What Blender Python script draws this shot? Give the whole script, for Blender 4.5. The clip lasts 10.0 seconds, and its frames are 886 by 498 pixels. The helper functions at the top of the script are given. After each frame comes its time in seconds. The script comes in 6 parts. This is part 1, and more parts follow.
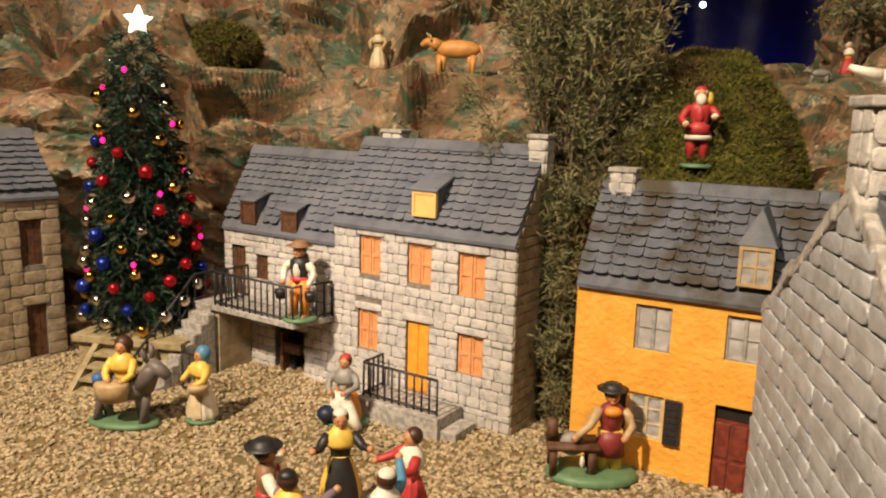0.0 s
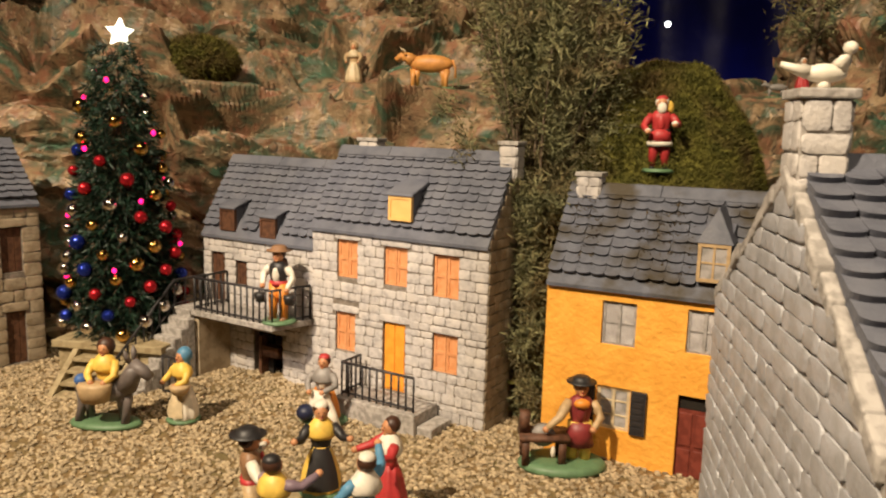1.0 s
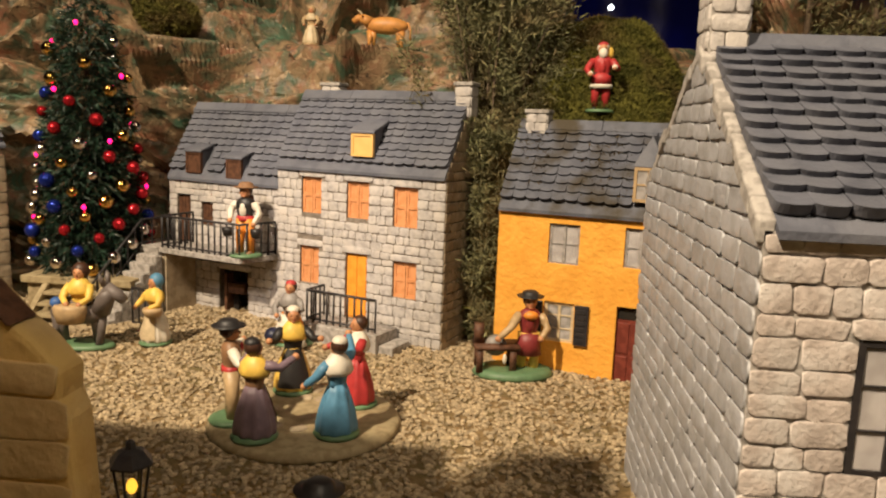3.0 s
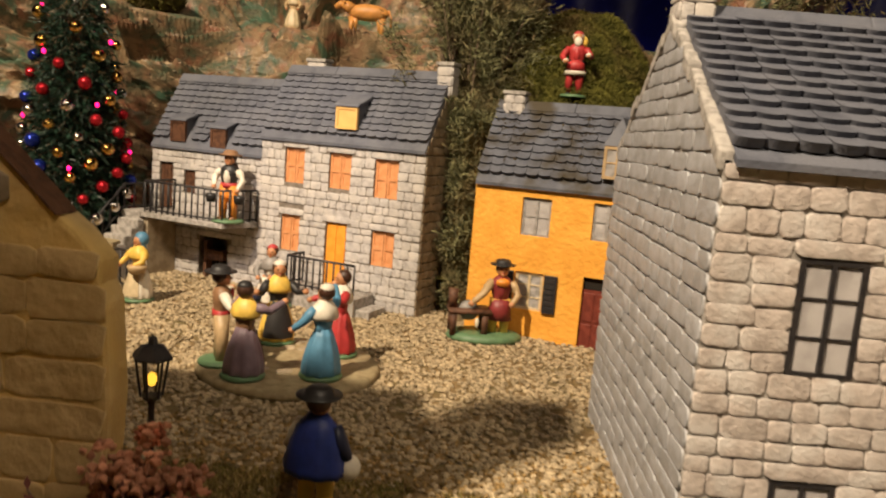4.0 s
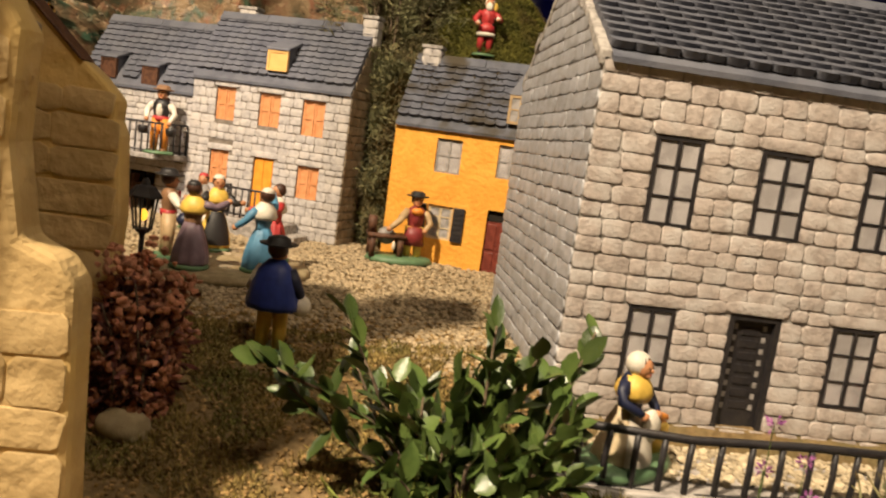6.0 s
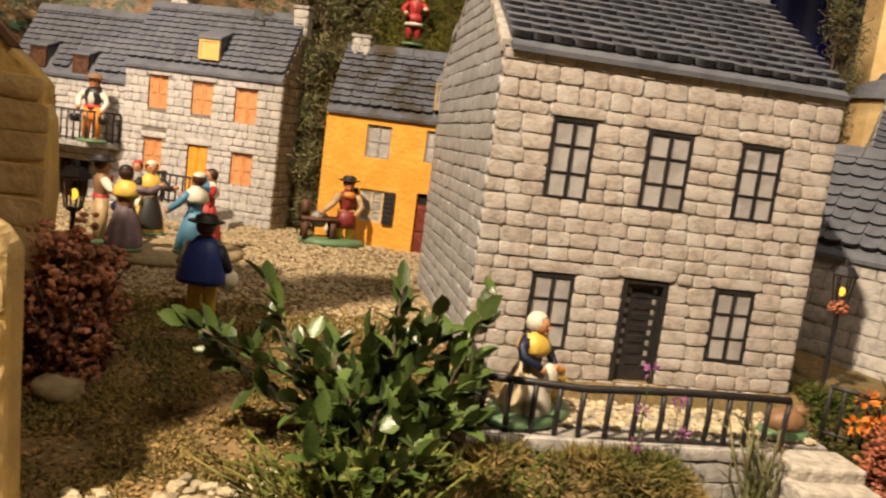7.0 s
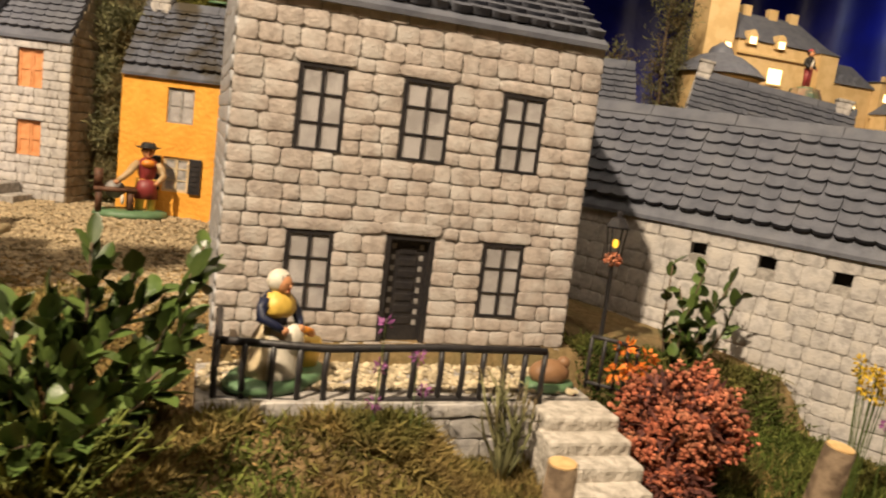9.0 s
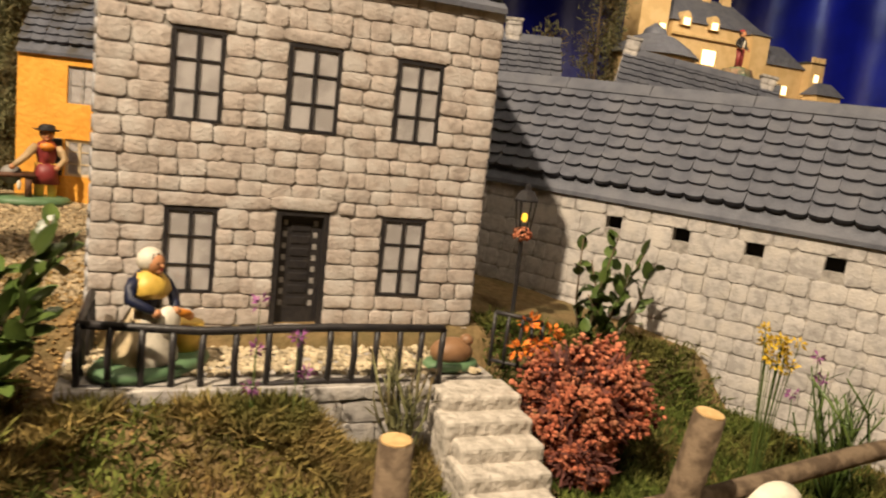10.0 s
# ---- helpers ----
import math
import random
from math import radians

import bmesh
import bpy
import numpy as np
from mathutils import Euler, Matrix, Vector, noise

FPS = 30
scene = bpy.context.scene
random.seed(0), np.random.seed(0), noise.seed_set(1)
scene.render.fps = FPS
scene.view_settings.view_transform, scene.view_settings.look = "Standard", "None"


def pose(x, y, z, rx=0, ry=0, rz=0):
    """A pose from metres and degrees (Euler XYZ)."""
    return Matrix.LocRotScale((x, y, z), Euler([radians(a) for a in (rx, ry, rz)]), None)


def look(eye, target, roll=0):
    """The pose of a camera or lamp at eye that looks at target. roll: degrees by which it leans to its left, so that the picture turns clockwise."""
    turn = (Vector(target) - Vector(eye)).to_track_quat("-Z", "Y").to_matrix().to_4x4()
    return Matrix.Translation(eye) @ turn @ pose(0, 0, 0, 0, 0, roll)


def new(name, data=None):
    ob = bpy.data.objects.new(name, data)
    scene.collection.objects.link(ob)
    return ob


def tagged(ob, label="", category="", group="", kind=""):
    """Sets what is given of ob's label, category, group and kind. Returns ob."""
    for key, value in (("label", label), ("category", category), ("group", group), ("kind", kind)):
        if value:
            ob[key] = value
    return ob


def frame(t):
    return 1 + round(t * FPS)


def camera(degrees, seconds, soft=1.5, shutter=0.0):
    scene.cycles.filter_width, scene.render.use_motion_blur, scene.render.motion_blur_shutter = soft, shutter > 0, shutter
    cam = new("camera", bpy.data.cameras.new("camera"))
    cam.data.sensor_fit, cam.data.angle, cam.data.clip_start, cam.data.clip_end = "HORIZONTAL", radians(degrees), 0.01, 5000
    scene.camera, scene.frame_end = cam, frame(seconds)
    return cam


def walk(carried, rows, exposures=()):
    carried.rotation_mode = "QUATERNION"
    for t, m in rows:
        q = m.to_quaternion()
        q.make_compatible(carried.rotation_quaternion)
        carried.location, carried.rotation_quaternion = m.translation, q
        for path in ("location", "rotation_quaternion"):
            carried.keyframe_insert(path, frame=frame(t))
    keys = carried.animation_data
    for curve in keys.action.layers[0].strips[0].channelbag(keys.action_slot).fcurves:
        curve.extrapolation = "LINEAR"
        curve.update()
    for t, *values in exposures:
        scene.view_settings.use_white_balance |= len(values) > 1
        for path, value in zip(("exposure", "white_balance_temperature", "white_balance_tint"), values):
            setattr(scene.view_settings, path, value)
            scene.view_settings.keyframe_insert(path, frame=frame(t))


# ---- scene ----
cam = camera(60.7, 10.0, soft=2.1, shutter=0.5)
METRES, EYE, TILT, LEAN, TURN = 0.6, 0.37, 0.0, 0.0, 10.8
ROWS = [
    (0.0, 0.0, 0.0, 0.0, 0.28, -10.46, -1.54),
    (0.5, -0.0006, -0.0311, -0.004, -0.62, -9.63, -1.63),
    (1.0, -0.0029, -0.062, -0.0229, -1.75, -8.96, -1.56),
    (1.5, -0.0015, -0.1037, -0.0444, -3.04, -8.78, -1.41),
    (2.0, -0.0181, -0.1527, -0.077, -4.09, -8.96, -1.52),
    (2.5, -0.0195, -0.1768, -0.1099, -4.95, -9.23, -1.65),
    (4.0, -0.0718, -0.282, -0.2035, -8.3, -8.58, -4.78),
    (4.5, -0.0965, -0.3563, -0.2478, -11.21, -7.98, -5.88),
    (5.0, -0.1352, -0.4113, -0.2751, -13.06, -7.81, -6.47),
    (6.5, -0.1409, -0.5216, -0.338, -17.59, -8.1, -7.94),
    (7.0, -0.1282, -0.5692, -0.3337, -19.88, -8.13, -7.44),
    (7.5, -0.1123, -0.5798, -0.3391, -22.07, -8.11, -7.34),
    (8.0, -0.0575, -0.5835, -0.3543, -24.32, -8.18, -7.1),
    (8.5, -0.0007, -0.5873, -0.3591, -26.24, -8.37, -7.2),
    (9.0, 0.0522, -0.5954, -0.3514, -28.45, -8.45, -7.05),
    (9.5, 0.0913, -0.5995, -0.36, -30.31, -8.54, -6.77),
    (10.0, 0.1399, -0.5959, -0.3682, -32.04, -8.81, -6.33),
]
walk(cam, [(t, pose(0, 0, EYE, TILT, LEAN, TURN) @ pose(METRES * x, METRES * y, METRES * z, 90 + pitch, roll, yaw)) for t, x, y, z, yaw, pitch, roll in ROWS],
     [(0.0, -0.10), (2.5, -0.16), (4.5, -0.14), (6.5, 0.0), (10.0, -0.04)])

# ---- world and lamps ----
world = bpy.data.worlds.new("room_light")
scene.world = world
world.use_nodes = True
world.node_tree.nodes["Background"].inputs[0].default_value = (1.0, 0.74, 0.48, 1)
world.node_tree.nodes["Background"].inputs[1].default_value = 0.10


def lamp(name, kind, loc, target, power, colour, size=0.1, spread=60):
    data = bpy.data.lights.new(name, kind)
    data.energy, data.color = power, colour
    if kind == "AREA":
        data.shape, data.size = "DISK", size
    else:
        data.shadow_soft_size = size
    if kind == "SPOT":
        data.spot_size, data.spot_blend = radians(spread), 0.6
    ob = new(name, data)
    ob.matrix_world = look(loc, target)
    return ob


WARM = (1.0, 0.81, 0.58)
lamp("main_spot", "SPOT", (-1.05, -0.85, 2.1), (0.1, 0.5, 0.1), 555, WARM, 0.035, 75)
# Soft fill added above the front to lift the shadows; no real fitting.
lamp("ceiling_lamp", "AREA", (0.45, -0.75, 1.9), (0.2, 0.5, 0.1), 16, WARM, 0.5)
# Weak fill added over the rock hillside, without a source of its own.
lamp("rear_lamp", "AREA", (-0.3, 0.5, 2.0), (-0.3, 1.4, 0.4), 2.0, (1.0, 0.78, 0.55), 0.3)
lamp("castle_lamp", "SPOT", (1.35, 0.9, 0.95), (1.8, 1.6, 0.45), 32, WARM, 0.03, 70)
lamp("facade_spot", "SPOT", (-0.62, 0.0, 0.85), (-0.27, 0.9, 0.16), 23, (1.0, 0.84, 0.74), 0.02, 20)
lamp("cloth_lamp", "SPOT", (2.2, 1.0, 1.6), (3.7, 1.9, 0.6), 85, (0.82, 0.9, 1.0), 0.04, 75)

# ---- materials ----


def mat(name, a, b=None, rough=0.8, metal=0.0, scale=60.0, bump=0.3, fine=400.0, vary=0.0, spec=0.3, relief=0.0015, c=None, cscale=12.0, island=False, cut=(0.42, 0.6), d=None, dscale=9.0):
    """Two colours mixed by a noise of `scale`, an optional third in larger patches, fine relief, and a random value per piece."""
    m = bpy.data.materials.new(name)
    m.use_nodes = True
    nt = m.node_tree
    n, l = nt.nodes, nt.links
    p = n["Principled BSDF"]
    p.inputs["Roughness"].default_value, p.inputs["Metallic"].default_value = rough, metal
    p.inputs["Specular IOR Level"].default_value = spec
    geo = n.new("ShaderNodeNewGeometry")

    def noise_at(s, detail=4.0):
        t = n.new("ShaderNodeTexNoise")
        t.inputs["Scale"].default_value, t.inputs["Detail"].default_value = s, detail
        l.new(geo.outputs["Position"], t.inputs["Vector"])
        return t

    def mix(f, x, y):
        q = n.new("ShaderNodeMix")
        q.data_type = "RGBA"
        l.new(f, q.inputs[0])
        for sock, v in ((q.inputs[6], x), (q.inputs[7], y)):
            if isinstance(v, tuple):
                sock.default_value = (*v[:3], 1)
            else:
                l.new(v, sock)
        return q.outputs[2]

    def ramp(f, lo, hi):
        r = n.new("ShaderNodeMapRange")
        r.inputs[1].default_value, r.inputs[2].default_value = lo, hi
        l.new(f, r.inputs[0])
        return r.outputs[0]

    b = b or tuple(min(1, v * 0.72) for v in a)
    col = mix(ramp(noise_at(scale).outputs[0], *cut), a, b)
    if c:
        col = mix(ramp(noise_at(cscale, 5).outputs[0], 0.46, 0.66), col, c)
    if d:
        col = mix(ramp(noise_at(dscale, 6).outputs[0], 0.48, 0.70), col, d)
    grain = noise_at(fine, 6)
    if vary:
        hsv = n.new("ShaderNodeHueSaturation")
        src = geo.outputs["Random Per Island"] if island else n.new("ShaderNodeObjectInfo").outputs["Random"]
        r = n.new("ShaderNodeMapRange")
        r.inputs[3].default_value, r.inputs[4].default_value = 1 - vary, 1 + vary
        l.new(src, r.inputs[0])
        l.new(r.outputs[0], hsv.inputs["Value"])
        l.new(col, hsv.inputs["Color"])
        col = hsv.outputs[0]
    l.new(col, p.inputs["Base Color"])
    rr = n.new("ShaderNodeMapRange")
    rr.inputs[3].default_value, rr.inputs[4].default_value = max(0.02, rough - 0.12), min(1, rough + 0.12)
    l.new(grain.outputs[0], rr.inputs[0])
    l.new(rr.outputs[0], p.inputs["Roughness"])
    if bump:
        bp = n.new("ShaderNodeBump")
        bp.inputs["Strength"].default_value, bp.inputs["Distance"].default_value = bump, relief
        l.new(grain.outputs[0], bp.inputs["Height"])
        l.new(bp.outputs[0], p.inputs["Normal"])
    return m


def glow(name, colour, power):
    m = mat(name, colour, bump=0)
    p = m.node_tree.nodes["Principled BSDF"]
    p.inputs["Emission Color"].default_value = (*colour, 1)
    p.inputs["Emission Strength"].default_value = power
    return m


def glass(name):
    """A thin pane: clear, with a mirror gloss that follows Fresnel."""
    m = bpy.data.materials.new(name)
    m.use_nodes = True
    n, l = m.node_tree.nodes, m.node_tree.links
    n.remove(n["Principled BSDF"])
    clear, shine, mixer, fres = n.new("ShaderNodeBsdfTransparent"), n.new("ShaderNodeBsdfGlossy"), n.new("ShaderNodeMixShader"), n.new("ShaderNodeFresnel")
    shine.inputs["Roughness"].default_value, fres.inputs["IOR"].default_value = 0.04, 1.45
    l.new(fres.outputs[0], mixer.inputs[0])
    l.new(clear.outputs[0], mixer.inputs[1])
    l.new(shine.outputs[0], mixer.inputs[2])
    l.new(mixer.outputs[0], n["Material Output"].inputs[0])
    return m


STONE = mat("grey_stone", (0.525, 0.455, 0.41), (0.40, 0.342, 0.305), 0.85, scale=150, bump=0.65, fine=420, relief=0.0013, vary=0.075, spec=0.25, c=(0.57, 0.525, 0.49), cscale=55)
STONE_B = mat("pale_blue_grey_stone", (0.50, 0.47, 0.45), (0.375, 0.35, 0.335), 0.8, scale=150, bump=0.65, fine=420, relief=0.0013, vary=0.09, spec=0.3, c=(0.54, 0.50, 0.46), cscale=55)
STONE_G = mat("glazed_gable_stone", (0.40, 0.40, 0.42), (0.32, 0.315, 0.32), 0.45, scale=70, bump=0.6, fine=180, vary=0.10, spec=0.5)
STONE_T = mat("tan_stone", (0.36, 0.29, 0.20), (0.26, 0.20, 0.13), 0.85, scale=70, bump=0.7, fine=260, vary=0.15)
MORTAR = mat("mortar", (0.24, 0.205, 0.17), (0.16, 0.135, 0.11), 0.9, scale=120, bump=0.6, fine=400)
MORTAR_W = mat("whitish_mortar", (0.40, 0.37, 0.34), (0.25, 0.23, 0.21), 0.8, scale=150, bump=0.6, fine=300)
SLATE = mat("slate_blue_tile", (0.112, 0.118, 0.145), (0.086, 0.091, 0.114), 0.62, scale=70, bump=0.5, fine=350, vary=0.06, spec=0.35, c=(0.128, 0.132, 0.155), cscale=30)
SLATE_Y = mat("mossy_slate_tile", (0.108, 0.114, 0.14), (0.084, 0.089, 0.112), 0.65, scale=70, bump=0.5, fine=350, vary=0.06, spec=0.35, c=(0.045, 0.034, 0.018), cscale=26)
STUCCO = mat("yellow_ochre_stucco", (0.80, 0.37, 0.055), (0.74, 0.335, 0.048), 0.8, scale=55, bump=0.9, fine=160, relief=0.0022, spec=0.25, c=(0.82, 0.41, 0.07), cscale=24)
SHUTTER = mat("peach_shutter_paint", (0.66, 0.30, 0.13), (0.58, 0.25, 0.10), 0.5, scale=120, bump=0.2)
ORANGE = mat("orange_door_paint", (0.80, 0.33, 0.04), (0.72, 0.28, 0.03), 0.5, scale=90, bump=0.2)
CREAM = mat("cream_dormer_paint", (0.74, 0.46, 0.16), (0.70, 0.42, 0.14), 0.5, scale=90, bump=0.2)
BLACK = mat("black_iron_paint", (0.022, 0.020, 0.022), (0.032, 0.028, 0.028), 0.45, scale=200, bump=0.3, spec=0.4)
CURTAIN = mat("white_curtain", (0.45, 0.42, 0.41), (0.34, 0.315, 0.305), 0.8, scale=60, bump=0.2, fine=300)
GREYPANE = mat("grey_lace_curtain", (0.36, 0.335, 0.32), (0.24, 0.225, 0.21), 0.6, scale=110, bump=0.2)
# Near-black for the fanlight, and for shade inside the vents and cellar doorway.
DARK = mat("dark_opening", (0.018, 0.014, 0.010), (0.012, 0.010, 0.008), 0.9, scale=60, bump=0.2)
BROWNWOOD = mat("dark_brown_wood", (0.12, 0.055, 0.03), (0.07, 0.032, 0.018), 0.6, scale=160, bump=0.4)
REDWOOD = mat("red_brown_door", (0.20, 0.045, 0.03), (0.14, 0.03, 0.02), 0.45, scale=120, bump=0.3)
TANWOOD = mat("pale_wood", (0.36, 0.29, 0.17), (0.26, 0.20, 0.11), 0.65, scale=90, bump=0.3)
CUTWOOD = mat("cut_log_end", (0.62, 0.42, 0.20), (0.50, 0.32, 0.14), 0.8, scale=200, bump=0.3)
BARK = mat("grey_brown_bark", (0.16, 0.115, 0.075), (0.08, 0.055, 0.035), 0.9, scale=150, bump=1.0, fine=200)
GRAVEL = mat("tan_gravel", (0.41, 0.325, 0.205), (0.30, 0.23, 0.14), 0.85, scale=250, bump=0.4, fine=500, vary=0.34, island=True, spec=0.25)
WHITEGRAVEL = mat("pale_gravel", (0.50, 0.42, 0.29), (0.38, 0.31, 0.20), 0.85, scale=250, bump=0.4, fine=500, vary=0.35, island=True)
SOIL = mat("brown_sandy_soil", (0.24, 0.162, 0.075), (0.15, 0.098, 0.042), 0.95, scale=160, bump=1.0, fine=350, c=(0.15, 0.115, 0.05), cscale=25)


def rock_paper():
    """Painted packing paper: tan and dark brown streaks, with crisp rust and green dabs, and pale and near-black flecks
    by noise.
    """
    m = mat("painted_paper_rock", (0.285, 0.20, 0.112), (0.075, 0.052, 0.029), 0.5, scale=14, bump=0.8, fine=70, relief=0.003, c=(0.23, 0.105, 0.06), cscale=17, d=(0.055, 0.115, 0.070), dscale=14, spec=0.4, cut=(0.40, 0.62))
    n, l = m.node_tree.nodes, m.node_tree.links
    for q in n:
        if q.bl_idname == "ShaderNodeTexNoise":
            q.inputs["Distortion"].default_value, q.inputs["Detail"].default_value = 1.6, 9.0
    p = n["Principled BSDF"]
    col = p.inputs["Base Color"].links[0].from_socket
    geo = next(q for q in n if q.bl_idname == "ShaderNodeNewGeometry")
    for size, lo, hi, tint in ((40.0, 0.60, 0.70, (0.42, 0.30, 0.18)), (38.0, 0.58, 0.70, (0.035, 0.026, 0.018))):
        t, r, q = n.new("ShaderNodeTexNoise"), n.new("ShaderNodeMapRange"), n.new("ShaderNodeMix")
        t.inputs["Scale"].default_value, t.inputs["Detail"].default_value, t.inputs["Distortion"].default_value = size, 6.0, 2.0
        r.inputs[1].default_value, r.inputs[2].default_value = lo, hi
        q.data_type = "RGBA"
        q.inputs[7].default_value = (*tint, 1)
        l.new(geo.outputs["Position"], t.inputs["Vector"])
        l.new(t.outputs[0], r.inputs[0])
        l.new(r.outputs[0], q.inputs[0])
        l.new(col, q.inputs[6])
        col = q.outputs[2]
    l.new(col, p.inputs["Base Color"])
    return m


ROCK = rock_paper()
MOSS = mat("green_moss", (0.128, 0.118, 0.024), (0.070, 0.068, 0.014), 0.95, scale=45, bump=0.6, vary=0.5, island=True, c=(0.10, 0.068, 0.026), cscale=16, spec=0.15)
GRASS = mat("mossy_grass", (0.150, 0.168, 0.038), (0.085, 0.105, 0.022), 0.85, scale=30, bump=0.2, vary=0.5, island=True, c=(0.19, 0.12, 0.045), cscale=10, spec=0.2)
GREENMOSS = mat("deep_green_moss", (0.085, 0.110, 0.022), (0.045, 0.062, 0.012), 0.9, scale=40, bump=0.2, vary=0.5, island=True, c=(0.12, 0.10, 0.03), cscale=14, spec=0.15)
DRYGRASS = mat("dry_moss", (0.28, 0.205, 0.07), (0.18, 0.125, 0.045), 0.9, scale=30, bump=0.2, vary=0.45, island=True, c=(0.13, 0.13, 0.035), cscale=16, spec=0.2)
ROOFMOSS = mat("dry_roof_moss", (0.085, 0.062, 0.030), (0.045, 0.032, 0.016), 0.95, scale=60, bump=0.2, vary=0.5, island=True, spec=0.15)
JUNIPER = mat("grey_green_foliage", (0.19, 0.185, 0.088), (0.10, 0.10, 0.042), 0.7, scale=30, bump=0.1, vary=0.55, island=True, c=(0.14, 0.10, 0.045), cscale=20, spec=0.3)
LAUREL = mat("laurel_leaf", (0.085, 0.125, 0.030), (0.060, 0.098, 0.024), 0.35, scale=60, bump=0.2, vary=0.45, island=True, spec=0.5)
FIR = mat("dark_green_fir", (0.014, 0.040, 0.022), (0.008, 0.024, 0.014), 0.5, scale=60, bump=0.1, vary=0.5, island=True, spec=0.4)
HEATHER = mat("coral_blossom", (0.42, 0.125, 0.065), (0.25, 0.068, 0.038), 0.85, scale=130, bump=0.2, vary=0.55, island=True, c=(0.47, 0.19, 0.105), cscale=60)
MAROON = mat("maroon_leaf", (0.13, 0.045, 0.035), (0.075, 0.028, 0.024), 0.8, scale=60, bump=0.2, vary=0.5, island=True)
PINKBUD = mat("dusty_pink_blossom", (0.46, 0.21, 0.125), (0.32, 0.13, 0.075), 0.8, scale=60, bump=0.2, vary=0.4, island=True)
PURPLE = mat("mauve_petal", (0.34, 0.12, 0.30), (0.24, 0.07, 0.22), 0.7, scale=90, bump=0.2, vary=0.3, island=True)
FLOWERO = mat("orange_petal", (0.80, 0.24, 0.03), (0.62, 0.15, 0.02), 0.6, scale=90, bump=0.2, vary=0.25, island=True)
FLOWERY = mat("yellow_petal", (0.62, 0.42, 0.03), (0.5, 0.32, 0.02), 0.7, scale=90, bump=0.2, vary=0.3, island=True)
SKY = mat("deep_blue_cloth", (0.006, 0.011, 0.26), (0.004, 0.006, 0.15), 0.42, scale=3, bump=0.8, fine=3, relief=0.02, spec=0.4)
BEIGE = mat("beige_rendered_wall", (0.60, 0.43, 0.20), (0.47, 0.33, 0.145), 0.85, scale=30, bump=0.9, fine=55, relief=0.005, c=(0.64, 0.44, 0.155), cscale=18)
BEIGE_B = mat("beige_block", (0.57, 0.41, 0.195), (0.45, 0.315, 0.14), 0.85, scale=40, bump=0.9, fine=70, relief=0.004, vary=0.10)
PALE = mat("pale_rough_stone", (0.56, 0.51, 0.45), (0.40, 0.36, 0.31), 0.8, scale=110, bump=0.9, fine=160, relief=0.004)
ROOM = mat("dark_room", (0.05, 0.035, 0.025), (0.035, 0.025, 0.018), 0.9, scale=2, bump=0)
CASTLE = mat("castle_stone", (0.62, 0.44, 0.22), (0.54, 0.37, 0.17), 0.8, scale=30, bump=0.4)
LIT = glow("lit_window", (1.0, 0.78, 0.40), 3.0)
FLAME = glow("lamp_bulb", (1.0, 0.55, 0.05), 1.6)
PINKLED = glow("pink_led", (1.0, 0.01, 0.16), 3.5)
STARGLOW = glow("lit_star", (1.0, 1.0, 0.80), 3.0)
MOON = glow("small_sky_bulb", (0.9, 0.95, 1.0), 6.0)
GLASS = glass("window_glass")


def paint(name, a, rough=0.48):
    return mat(name, a, tuple(v * 0.82 for v in a), rough, scale=110, bump=0.15, fine=300, spec=0.45)


SKIN = paint("clay_skin_paint", (0.52, 0.24, 0.11))
HAIR = paint("brown_paint", (0.055, 0.022, 0.011))
P = {k: paint(k + "_paint", v) for k, v in dict(
    white=(0.72, 0.66, 0.55), yellow=(0.76, 0.50, 0.09), brown=(0.26, 0.14, 0.07), red=(0.42, 0.035, 0.035), blue=(0.05, 0.13, 0.36),
    navy=(0.012, 0.016, 0.045), black=(0.02, 0.018, 0.018), green=(0.11, 0.20, 0.10), teal=(0.09, 0.24, 0.38), grey=(0.24, 0.22, 0.20),
    cream=(0.60, 0.48, 0.30), orange=(0.68, 0.24, 0.03), maroon=(0.22, 0.03, 0.03), mauve=(0.20, 0.14, 0.17), tan=(0.46, 0.32, 0.17), donkey=(0.15, 0.125, 0.115)).items()}
GOLD, SILVER = mat("gold_bauble", (0.75, 0.45, 0.12), rough=0.12, metal=1, bump=0), mat("silver_bauble", (0.75, 0.68, 0.62), rough=0.12, metal=1, bump=0)
REDB, BLUEB = mat("red_bauble", (0.50, 0.02, 0.03), rough=0.12, metal=0.7, bump=0), mat("blue_bauble", (0.02, 0.04, 0.32), rough=0.12, metal=0.7, bump=0)

# ---- mesh tools ----


